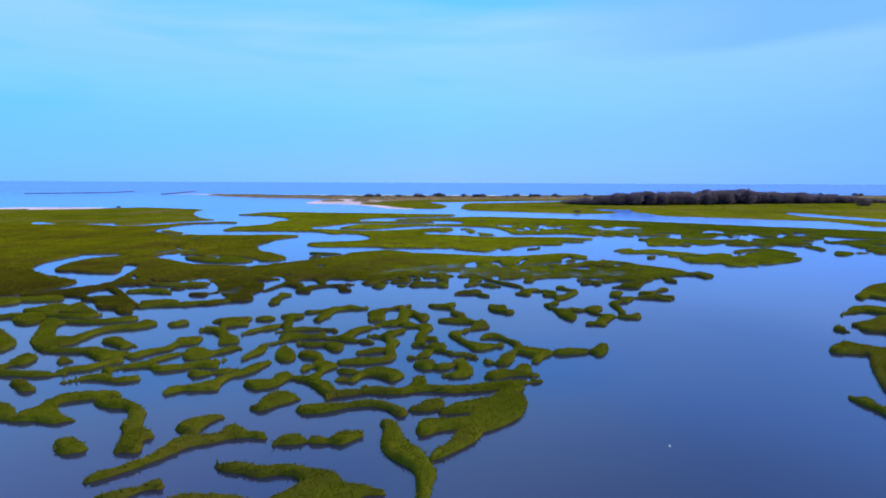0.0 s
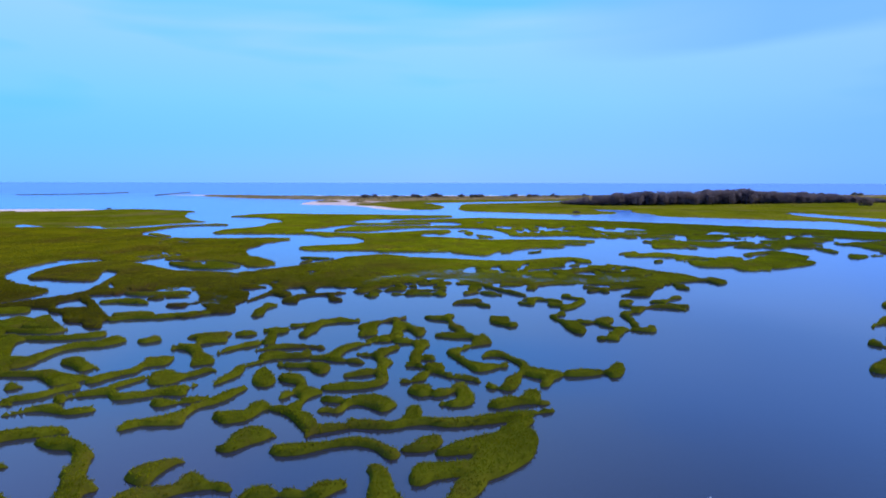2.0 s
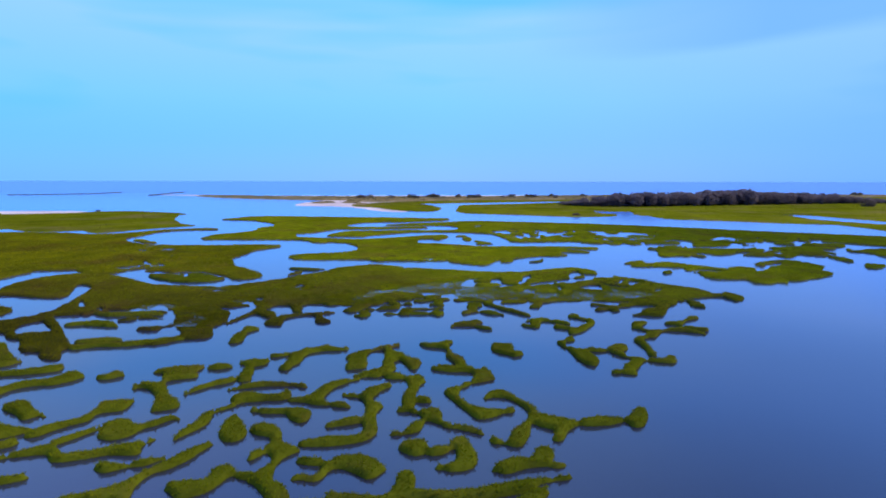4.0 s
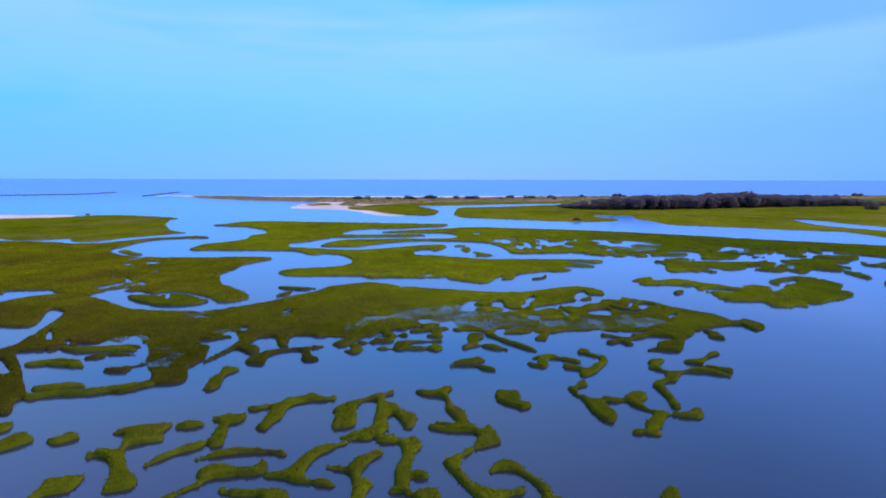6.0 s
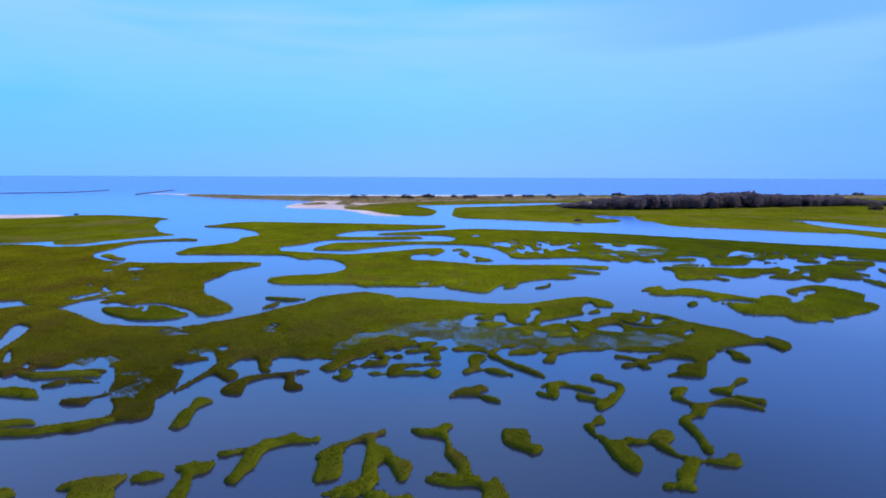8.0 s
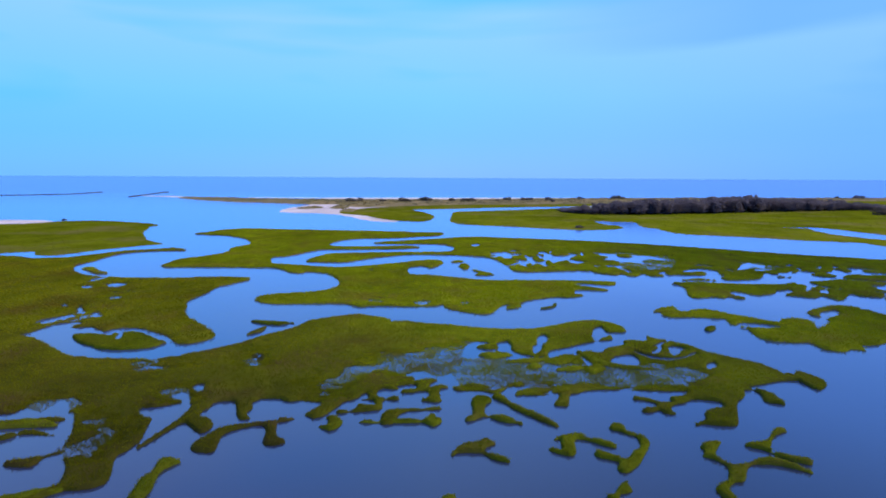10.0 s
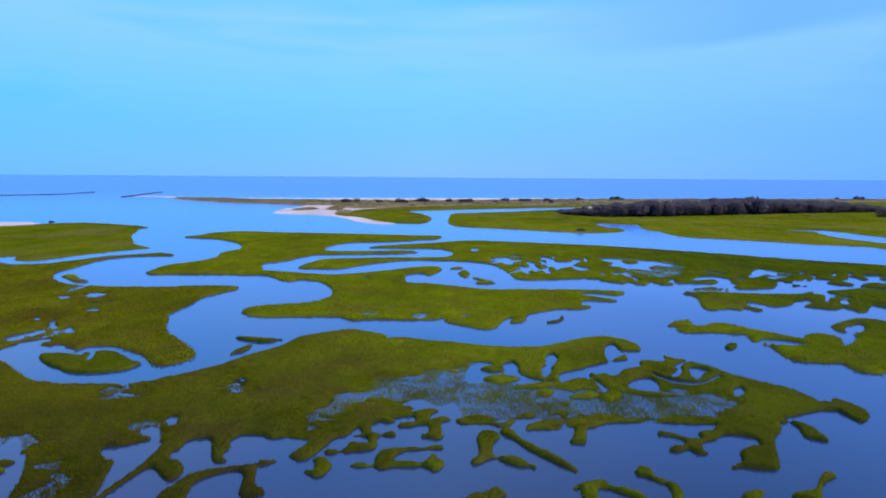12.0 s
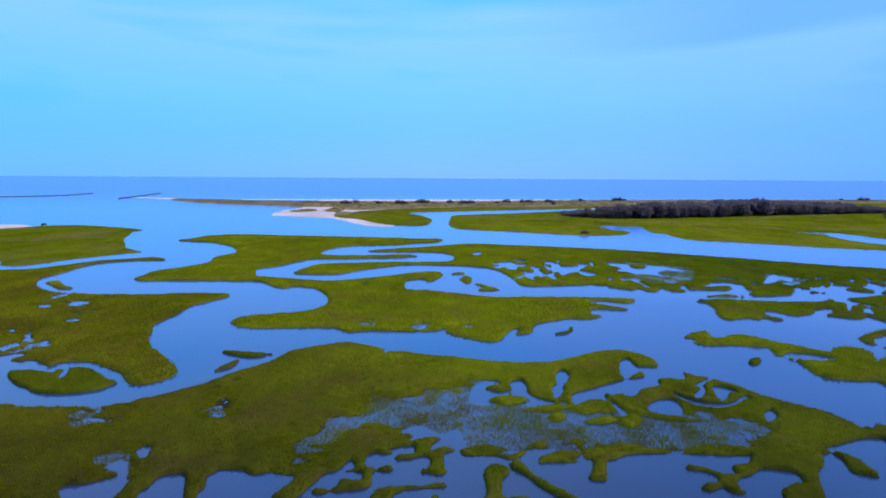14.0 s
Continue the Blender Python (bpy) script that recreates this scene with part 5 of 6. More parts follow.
land("marsh_island", "narrow green cordgrass bar with a dark muddy edge", "marsh island", "near", [
    [3.95, 50.38, 4.3, 50.99, 5.46, 51.71, 6.76, 51.7, 7.34, 53.11, 8.16, 53.44, 8.5, 52.83, 8.02, 50.98, 9.03, 51.03, 7.97, 51.09, 6.21, 50.8, 4.85, 50.13, 4.12, 50.42],
])
land("marsh_island", "curved green cordgrass island with a muddy edge", "marsh island", "near", [
    [-2.71, 53.73, -2.07, 54.64, -0.91, 54.52, -0.56, 52.8, 0.69, 53.13, 1.17, 54.63, 2.12, 55.11, 2.72, 53.25, 2.76, 51.71, 2.37, 50.81, 1.08, 50.43, 0.23, 50.92, 0.15, 50.7, 1.31, 51.31, 1.6, 53.53, 0.7, 53.53, -0.43, 53.21, -1.54, 52.67, -2.37, 53.21],
])
land("marsh_island", "curved green cordgrass island with a muddy edge", "marsh island", "near", [
    [-11.32, 42.62, -11.15, 43.17, -9.61, 43.3, -7.91, 43.49, -6.63, 44.19, -5.57, 44.33, -4.42, 43.83, -3.26, 42.8, -2.81, 42.45, -3, 41.76, -3.6, 42.07, -4.33, 43.04, -5.84, 43.71, -7.54, 43.38, -9.39, 42.41, -10.7, 42.23, -11.33, 42.61],
])
land("marsh_island", "small green cordgrass islet standing in calm water", "marsh island", "near", [
    [-15.11, 43.03, -14.63, 43.18, -14.64, 44.96, -14.07, 45.88, -12.97, 45.95, -11.71, 44.95, -11.98, 45.16, -12.47, 44.44, -13.3, 43.75, -14.31, 42.75],
])
land("marsh_island", "curved green cordgrass island with a muddy edge", "marsh island", "near", [
    [-23.45, 46.02, -23.33, 46.96, -21.77, 47.63, -20.65, 48.5, -19.79, 50.08, -18.86, 51.79, -17.81, 53.53, -17.21, 54.33, -17.02, 54.38, -17.51, 53.26, -17.75, 52.2, -18.54, 50.99, -19.46, 50.22, -19.76, 48.66, -19.4, 47.13, -20.25, 46.89, -22.17, 46.9, -22.99, 46.35],
    [-23.6, 50.94, -23.19, 51.39, -22.17, 51.08, -20.4, 51.38, -19.87, 52.11, -19.51, 52.2, -20.58, 51.69, -21.9, 50.9, -22.7, 50.42],
])
land("marsh_island", "narrow green cordgrass bar with a dark muddy edge", "marsh island", "near", [
    [-31.92, 55.83, -31.08, 57.5, -29.44, 58.87, -29.4, 61.07, -29.48, 62.17, -27.58, 62.65, -27.42, 62.82, -27.28, 60.95, -28.96, 60.22, -28.93, 58.81, -29.88, 57.87, -30.7, 56.83, -31.11, 55.96],
    [-41.06, 57.8, -38.43, 58.2, -36.76, 58.61, -34.99, 57.51, -32.6, 56.85, -32.15, 56.84, -33.69, 55.61, -34.6, 55.25, -36.49, 56.85, -37.94, 57.5, -40.87, 57.51],
])
land("marsh_island", "curved green cordgrass island with a muddy edge", "marsh island", "near", [
    [-28.89, 54.37, -28, 55.57, -27.03, 57.22, -26.31, 58.16, -25.46, 58.44, -24, 57.48, -23.09, 58.16, -22.28, 59.13, -21.46, 58.98, -22.02, 59.06, -22.98, 57.85, -23.65, 57.2, -23.99, 55.94, -25.1, 55.34, -26.33, 55.9, -26.71, 57.46, -27.67, 56.57, -28.45, 55.47, -28.95, 54.77],
])
land("marsh_island", "curved green cordgrass island with a muddy edge", "marsh island", "near", [
    [-31.97, 51.68, -31.64, 52.15, -30.7, 52.68, -28.9, 54.02, -27.94, 53.56, -26.83, 52.45, -25.54, 52.88, -23.79, 53.77, -21.96, 54.7, -21.77, 55.42, -22.14, 54.06, -21.84, 52.95, -23.84, 52.96, -25.63, 52.23, -27.19, 51.92, -28.29, 52.98, -29.92, 52.77, -31.32, 52.25, -31.03, 51.23],
])
land("marsh_island", "small green cordgrass islet standing in calm water", "marsh island", "near", [
    [-35.83, 51.43, -33.82, 52.16, -33.03, 53.46, -31.87, 54.38, -32.11, 55.01, -32.91, 53.87, -33.9, 52.78, -35.97, 51.55],
])
land("marsh_island", "narrow green cordgrass bar with a dark muddy edge", "marsh island", "near", [
    [-33.6, 48.73, -32.05, 49.84, -30.6, 50.12, -29.31, 49.17, -28.2, 49.63, -27.5, 49.68, -27.83, 49.32, -28.94, 48.87, -29.88, 49.05, -31.92, 49.61, -33.64, 48.71],
])
land("marsh_island", "small green cordgrass islet standing in calm water", "marsh island", "near", [
    [-37.69, 61.29, -37.53, 61.87, -37.28, 62.67, -36.15, 62.19, -34.6, 60.63, -33, 59.59, -33.68, 59.94, -34.39, 59.1, -35.92, 60.24],
])
land("marsh_island", "curved green cordgrass island with a muddy edge", "marsh island", "near", [
    [-42.74, 61.11, -41.86, 62.68, -41.3, 64.88, -40.57, 67.07, -38.28, 68.03, -37.43, 70.06, -35.84, 69.43, -36.01, 68.64, -37.15, 67.12, -39.24, 66.76, -40.54, 65.33, -40.7, 62.51, -40.61, 60.98, -41.53, 59.54],
])
land("marsh_island", "narrow green cordgrass bar with a dark muddy edge", "marsh island", "near", [
    [-50.45, 70.71, -45.67, 70.07, -43.06, 70.7, -40.32, 72.23, -39.82, 72.41, -39.63, 71.08, -41.56, 70.25, -44.8, 69.65, -50.14, 70.27],
])
land("marsh_island", "small green cordgrass islet standing in calm water", "marsh island", "near", [
    [-34.05, 68.87, -33.5, 69.02, -32.95, 70.26, -31.92, 69.68, -32.24, 69.42, -33.02, 68.63],
])
land("marsh_island", "narrow green cordgrass bar with a dark muddy edge", "marsh island", "near", [
    [-52.98, 73.85, -48.75, 73.38, -45.86, 73.85, -45.65, 73.96, -46.78, 72.38, -52.57, 73.28],
])
land("marsh_island", "narrow green cordgrass bar with a dark muddy edge", "marsh island", "near", [
    [-52.17, 77.06, -52.73, 79.2, -52.13, 80.61, -50.26, 78.38, -46.49, 74.56, -46.46, 74.66, -47.11, 73.73, -51.42, 75.14, -51.87, 75.79],
])
land("marsh_island", "winding green cordgrass island standing in calm water", "marsh island", "near", [
    [0.3, 72.17, 2.82, 71.5, 4.34, 70.62, 5.03, 71.49, 5.73, 68.79, 5.38, 68.17, 3.83, 67.41, 2.62, 66.67, 1.95, 64.17, 2.67, 61.77, 3.92, 60.53, 6.24, 60.23, 6.58, 60.86, 4.88, 59.55, 3.56, 58.99, 2.77, 60.42, 1.64, 62.89, 0.84, 64.7, 1.13, 65.14, 3.22, 66.99, 3.88, 70.17, 1.55, 71.01, 0.3, 72.31],
    [-1.96, 80.46, -1.68, 80.24, 0.21, 80.22, 1.04, 81.21, 1.87, 81.27, 1.29, 80.31, 1.49, 77.98, 1.94, 76.01, 2.64, 75.18, 3.05, 73.86, 3.13, 71.6, 3.82, 71.64, 3.32, 71.03, 1.51, 70.64, -0.28, 71.33, -0.51, 71.39, -0.06, 71.64, 1.74, 71.02, 2.15, 73.02, 1.41, 74.96, 1.18, 75.82, 1.25, 78.32, 0.21, 79.25, -1.13, 79.5],
])
land("marsh_island", "broad clump of tall green cordgrass with ridges and narrow gaps", "marsh island", "near", [
    [-2.6, 42.9, -1.9, 43.2, -1.4, 44.2, -0.3, 44.6, 0.1, 44.2, -0.4, 43.2, -1.4, 42.7],
    [-0.2, 42.3, 0.8, 42.3, 2.1, 42.6, 3.5, 43.4, 5.1, 43.9, 5.8, 45.1, 6.4, 46.6, 7.1, 47.8, 5.5, 47.1, 3.9, 45, 2.2, 44.2, 0.8, 43.2],
    [-1.7, 38.7, -1.1, 38.5, -0.5, 39.1, 0.5, 39.4, 2, 39.8, 2.8, 40.5, 2.1, 41.1, 0.5, 40.8, -1.1, 40.6, -1.7, 39.9],
    [2.1, 41.3, 3.5, 43.8, 5.6, 45.9, 6.9, 45.2, 6.1, 42.1, 4.5, 40.2, 3.1, 39.2, 2.3, 38.7, 2.2, 39.8],
    [-0.7, 34.9, 0.2, 35.6, 1.2, 36.5, 2.1, 37.5, 2.8, 38.9, 2.2, 39.5, 1.1, 38.7, 0.8, 37.8, 0.3, 36.4, -0.5, 35.6],
])
land("marsh_island", "curved green cordgrass island with a muddy edge", "marsh island", "near", [
    [-4.51, 40.19, -4.12, 40.51, -3.46, 40.11, -3.03, 38.93, -2.65, 37.49, -1.8, 36.22, -1.21, 35.41, -0.73, 34.03, -0.5, 33.01, -0.74, 31.52, -0.86, 29.96, -1.27, 29.87, -1.34, 31.44, -1.67, 33.42, -2.43, 34.34, -3.22, 35.08, -3.9, 36.28, -4.1, 37.52, -4.15, 39.49],
])
land("marsh_island", "winding green cordgrass island standing in calm water", "marsh island", "near", [
    [-14.19, 33.93, -13.94, 33.79, -12.57, 33.95, -10.99, 33.45, -9.27, 33.61, -7.75, 33.13, -6.44, 32.66, -5.95, 31.8, -4.68, 31.18, -3.33, 30.83, -4.62, 30.66, -5.69, 29.4, -9.74, 29.37, -9.35, 30.23, -8.58, 30.96, -8.16, 31.91, -9.1, 32.89, -10.17, 33.01, -11.11, 32.67, -12.3, 33.13, -13.43, 33.33],
])
land("marsh_island", "narrow green cordgrass bar with a dark muddy edge", "marsh island", "near", [
    [-11.47, 36.83, -11.12, 37.67, -10.43, 38.04, -9.06, 37.25, -7.89, 37.26, -7.28, 38.16, -6.34, 38.54, -5.65, 38.45, -6.23, 37.81, -7.08, 37.04, -8.76, 37.62, -10.18, 37.01, -11.17, 37.08],
])
land("marsh_island", "winding green cordgrass island standing in calm water", "marsh island", "near", [
    [-21.31, 31.93, -20.99, 32.54, -19.83, 33.52, -18.99, 34.64, -18.6, 36.06, -18.36, 37.16, -17.28, 37.79, -15.81, 38.08, -15.64, 39.2, -14.9, 39.4, -13.69, 38.28, -12.36, 37.84, -12.91, 38.28, -14.04, 38.09, -15.1, 37.73, -16.04, 37.12, -17.32, 36.53, -17.97, 35.48, -19.04, 33.98, -20.14, 32.8, -20.95, 32.13],
    [-19.29, 39.39, -18.81, 40.36, -17.69, 41.2, -16.62, 41.21, -17.03, 41.12, -17.56, 39.82, -17.65, 38.6, -18.54, 38.77],
])
land("marsh_island", "small green cordgrass islet standing in calm water", "marsh island", "near", [
    [-19.22, 30.16, -18.22, 30.64, -17.24, 31.26, -16.48, 31.4, -17.04, 31.78, -17.74, 30.91, -18.45, 29.86, -19.39, 29.86],
])
land("marsh_island", "small green cordgrass islet standing in calm water", "marsh island", "near", [
    [-15.93, 29.32, -14.72, 30.07, -12.9, 30.32, -11.16, 29.93, -10.98, 29.37, -15.96, 29.33],
])
land("marsh_island", "curved green cordgrass island with a muddy edge", "marsh island", "near", [
    [-27.97, 43.96, -27.59, 44.14, -26.29, 44.28, -24.76, 43.58, -23.16, 42.25, -22.86, 41.38, -21.78, 39.22, -20.37, 38.04, -20.9, 37.51, -20.22, 35.86, -21.34, 35.85, -21.64, 35.74, -22, 37.07, -23.02, 39.21, -23.5, 39.72, -23.43, 40.73, -24.85, 42.86, -26.37, 43.18],
])
land("marsh_island", "winding green cordgrass island standing in calm water", "marsh island", "near", [
    [-32.17, 40.53, -32.11, 41.58, -31.6, 42.69, -31.96, 43.85, -31.42, 45.09, -29.96, 45.74, -27.76, 46.03, -26.98, 45.65, -27.28, 45.54, -28.62, 45.03, -30.16, 44.53, -30.91, 43.58, -28.75, 41.08, -27.56, 40.58, -28.11, 40.7, -28.82, 40.2, -30.64, 40.68, -31.9, 40.66, -35.67, 41.66, -37.37, 43.8, -34.05, 43.01],
])
land("marsh_island", "small green cordgrass islet standing in calm water", "marsh island", "near", [
    [-26.31, 36.84, -25.31, 37.1, -23.99, 36.22, -24.15, 35.82, -25.11, 35.58],
])
land("marsh_island", "small green cordgrass islet standing in calm water", "marsh island", "near", [
    [-37.9, 48.1, -37.12, 48.39, -35.13, 47.01, -35.22, 46.73, -36.18, 46.72, -37.87, 48.33],
])
land("marsh_island", "small green cordgrass islet standing in calm water", "marsh island", "near", [
    [-66.55, 79.57, -64.86, 81.55, -63.01, 82.39, -62.31, 81.96, -62.92, 80.04, -65.45, 78.16],
])
land("marsh_island", "narrow green cordgrass bar with a dark muddy edge", "marsh island", "near", [
    [-60.2, 71.78, -58.04, 72.76, -55.08, 73.78, -53, 73.5, -52.21, 72.86, -51.19, 70.36, -51.94, 68.92, -54.38, 70.3, -55.8, 72.68, -59.45, 70.8],
])
land("marsh_island", "curved green cordgrass island with a muddy edge", "marsh island", "near", [
    [-44.65, 60.24, -45.83, 61.47, -47.3, 64.45, -49.43, 68.41, -49.62, 70.74, -47.96, 69.88, -47.44, 69.56, -47.56, 68.17, -44.52, 63.26, -43.24, 62.8, -41.83, 62.11, -41.83, 61.58, -41.75, 60.05, -41.24, 58.4, -42.15, 57.98, -43.93, 59.39],
])
land("marsh_island", "narrow green cordgrass bar with a dark muddy edge", "marsh island", "near", [
    [-54.13, 64.34, -52.51, 65.64, -49.63, 63.18, -47.17, 61, -46.46, 59.35, -46.56, 57.92, -49.24, 58.29],
])
land("marsh_island", "small green cordgrass islet standing in calm water", "marsh island", "near", [
    [-44.22, 52.19, -42.09, 52.22, -42.45, 54.48, -42.7, 56.35, -41.31, 55.79, -40.99, 55.51, -40.83, 53.74, -41.81, 53.22, -43.74, 51.55],
])
land("marsh_island", "narrow green cordgrass bar with a dark muddy edge", "marsh island", "near", [
    [-43.94, 50.57, -41.21, 51.08, -37.85, 50.8, -35.15, 50.68, -35.22, 50.72, -37.48, 50.23, -40.8, 50.5, -43.52, 50.01],
])
land("marsh_island", "small green cordgrass islet standing in calm water", "marsh island", "near", [
    [-37.98, 54.22, -37.98, 55.09, -36.84, 54.55, -37.01, 54.67, -37.49, 54.13],
])
land("marsh_island", "narrow green cordgrass bar with a dark muddy edge", "marsh island", "near", [
    [65.48, 88.34, 66.69, 89.44, 73.44, 96.04, 78.37, 98.89, 86.73, 99.09, 76.23, 86.76, 68.9, 86.62, 67.71, 88.32, 65.07, 86.54],
])
land("marsh_island", "narrow green cordgrass bar with a dark muddy edge", "marsh island", "near", [
    [54.24, 75.5, 56.21, 77.19, 58.56, 79.38, 60.75, 80.16, 63.31, 79.47, 69.09, 78.49, 66.55, 75.46, 60.94, 76.35, 59.21, 78.01, 55.43, 76.58],
])
land("marsh_island", "narrow green cordgrass bar with a dark muddy edge", "marsh island", "near", [
    [51.92, 70.13, 55.21, 71.66, 58.99, 73.9, 64.16, 72.73, 57.33, 64.7, 53.4, 66.62, 51.55, 67.63, 52.31, 69.81],
])
land("marsh_island", "small green cordgrass islet standing in calm water", "marsh island", "near", [
    [48.42, 68.34, 49.32, 68.94, 49.03, 66.77, 49.09, 67.07, 48.25, 67.84],
])
land("marsh_island", "narrow green cordgrass bar with a dark muddy edge", "marsh island", "near", [
    [41.63, 59.12, 43.28, 60.68, 45.33, 61.82, 46.25, 60.5, 47.79, 59.45, 53.41, 58.1, 39.11, 41.89, 37.39, 44.08, 38.84, 47.85, 42.17, 53.78, 44.76, 57.62, 43.39, 58.18, 42.03, 58.36],
])
land("marsh_island", "narrow green cordgrass bar with a dark muddy edge", "marsh island", "near", [
    [34.24, 45.89, 34.5, 45.2, 35.26, 44.96, 35.09, 43.07, 36.74, 40.71, 33.74, 37.15, 34.6, 42.38, 34.33, 44.28],
])
land("marsh_island", "narrow green cordgrass bar with a dark muddy edge", "marsh island", "near", [
    [-69, 82.6, -66.4, 83.5, -63.3, 84, -59.7, 84.9, -57.5, 84.5, -57.5, 82.9, -60.5, 82.4, -63.5, 82, -64.2, 80.8, -65.4, 78.2],
])
land("marsh_island", "small green cordgrass islet standing in calm water", "marsh island", "near", [
    [-57.5, 76.2, -55.9, 77.7, -55.1, 79.5, -52, 78.1, -51.9, 76, -53.4, 74.6, -55.6, 75.6],
])
land("marsh_island", "narrow green cordgrass bar with a dark muddy edge", "marsh island", "near", [
    [-42.6, 78.6, -40.4, 79.7, -38.3, 79.7, -35.7, 80.5, -33.6, 81.4, -31.7, 82.8, -31.7, 83.3, -34.1, 82.3, -36.3, 81.4, -38.4, 80.6, -40.9, 80.4, -43.3, 79.4],
])
land("marsh_island", "small green cordgrass islet standing in calm water", "marsh island", "near", [
    [-47.8, 89.6, -45.1, 89.2, -44.3, 90.2, -46.2, 90.9, -48.5, 90.6],
])
land("marsh_island", "small green cordgrass islet standing in calm water", "marsh island", "near", [
    [-50.8, 96.4, -47.1, 96, -44.2, 96.8, -41, 96, -40.5, 95.4, -43.9, 95.2, -47.7, 94.8],
])
# ---- surf along the sea beach ----
def surf(name, a, b, width, seed):
    """A broken strip of white foam where waves run out on the beach."""
    a, b = np.array(a), np.array(b)
    n = 160
    s = np.linspace(0, 1, n)
    side = np.array([-(b - a)[1], (b - a)[0]]) / np.linalg.norm(b - a)
    mid = a + s[:, None] * (b - a) + side * (6 * wave(s * 900, s * 0, 90.0, seed))[:, None]
    half = width * np.clip(0.55 + 0.9 * wave(s * 900, s * 0 + 7, 40.0, seed + 4), 0.03, 1.5)
    v = np.concatenate([np.c_[mid - side * half[:, None], np.full(n, 0.03)], np.c_[mid, np.full(n, 0.35)], np.c_[mid + side * half[:, None], np.full(n, 0.03)]])
    i = np.arange(n - 1)
    f = np.concatenate([np.stack([i, i + 1, n + i + 1, n + i], 1), np.stack([n + i, n + i + 1, 2 * n + i + 1, 2 * n + i], 1)])
    return tagged(new(name, mesh_from(name, v, f, FOAM, True)), "white line of breaking surf along the sea beach", "surf", "", "stuff")


surf("surf", (-204.3, 687.4), (175.3, 715.9), 5.0, 3)
surf("surf", (-122.4, 682.0), (134.9, 714.5), 2.5, 8)


# ---- trees and shrubs ----
def crown_mesh(radius, height, lift, clumps, leaves, seed, leaf, mat):
    """An uneven crown: many leaf sprays on overlapping clumps, with gaps between them."""
    rng = np.random.default_rng(seed)
    tris = []
    for k in range(clumps):
        u = (k + 0.5) / clumps
        ring = radius * (0.25 + 0.75 * np.sin(np.pi * (0.18 + 0.72 * u))) * (0.5 + 0.5 * rng.random())
        ang = k * 2.4 + rng.random()
        c = np.array([np.cos(ang) * ring * 0.75, np.sin(ang) * ring * 0.75, lift + u * (height - lift)])
        r = radius * (0.30 + 0.22 * rng.random())
        d = rng.normal(size=(leaves, 3))
        d /= np.linalg.norm(d, axis=1)[:, None]
        p = c + d * r * (0.75 + 0.4 * rng.random((leaves, 1))) * np.array([1, 1, 0.75])
        a, b = rng.normal(size=(leaves, 3)), rng.normal(size=(leaves, 3))
        tris.append(np.stack([p + a * leaf * 0.5, p + b * leaf * 0.5, p - (a + b) * leaf * 0.4], 1))
    v = np.concatenate(tris).reshape(-1, 3)
    v[:, 2] = np.maximum(v[:, 2], 0.02)
    return mesh_from("crown", v, np.arange(len(v)).reshape(-1, 3), mat)


def limb_mesh(name, pts, radii, sides=7):
    verts, faces = [], []
    for (x, y, z), r in zip(pts, radii):
        verts += [(x + r * math.cos(2 * math.pi * i / sides), y + r * math.sin(2 * math.pi * i / sides), z) for i in range(sides)]
    for k in range(len(pts) - 1):
        faces += [(k * sides + i, k * sides + (i + 1) % sides, (k + 1) * sides + (i + 1) % sides, (k + 1) * sides + i) for i in range(sides)]
    return mesh_from(name, np.array(verts), faces, BARK, True)


def tree(name, label, category, group, height, radius, seed):
    rng = random.Random(seed)
    base = tagged(new(name), label, category, group)
    lean = (rng.uniform(-0.6, 0.6), rng.uniform(-0.6, 0.6))
    under("trunk", limb_mesh("trunk", [(0, 0, -0.3), (lean[0] * 0.3, lean[1] * 0.3, height * 0.35), (lean[0], lean[1], height * 0.85)], (0.28, 0.2, 0.06)), base)
    for k in range(3):
        a = rng.uniform(0, 6.28)
        z0 = height * rng.uniform(0.3, 0.55)
        end = (math.cos(a) * radius * 0.7, math.sin(a) * radius * 0.7, z0 + height * 0.22)
        under("limb", limb_mesh("limb", [(lean[0] * 0.4, lean[1] * 0.4, z0), (end[0] * 0.5, end[1] * 0.5, z0 + height * 0.12), end], (0.12, 0.09, 0.03), 5), base)
    under("crown", crown_mesh(radius, height, height * 0.18, 15, 46, seed, 0.75, LEAVES), base)
    return base


def shrub(height, radius, seed):
    base = tagged(new("shrub"), "dark rounded shrub on the low dune ridge", "shrub", "shrubs on the dunes")
    under("stem", limb_mesh("stem", [(0, 0, -0.3), (0.1, 0.1, height * 0.5)], (0.15, 0.05), 5), base)
    under("crown", crown_mesh(radius, height, 0.2, 9, 40, seed, 0.6, SCRUB), base)
    return base


rng = random.Random(11)
TREES = [tree("tree", "dense purple-brown tree in a low coastal wood", "tree", "trees of the wood", h, r, 100 + i)
         for i, (h, r) in enumerate([(11.5, 3.6), (10.5, 4.0), (12.5, 3.8), (9.0, 3.6), (10.0, 3.0), (7.0, 3.4)])]
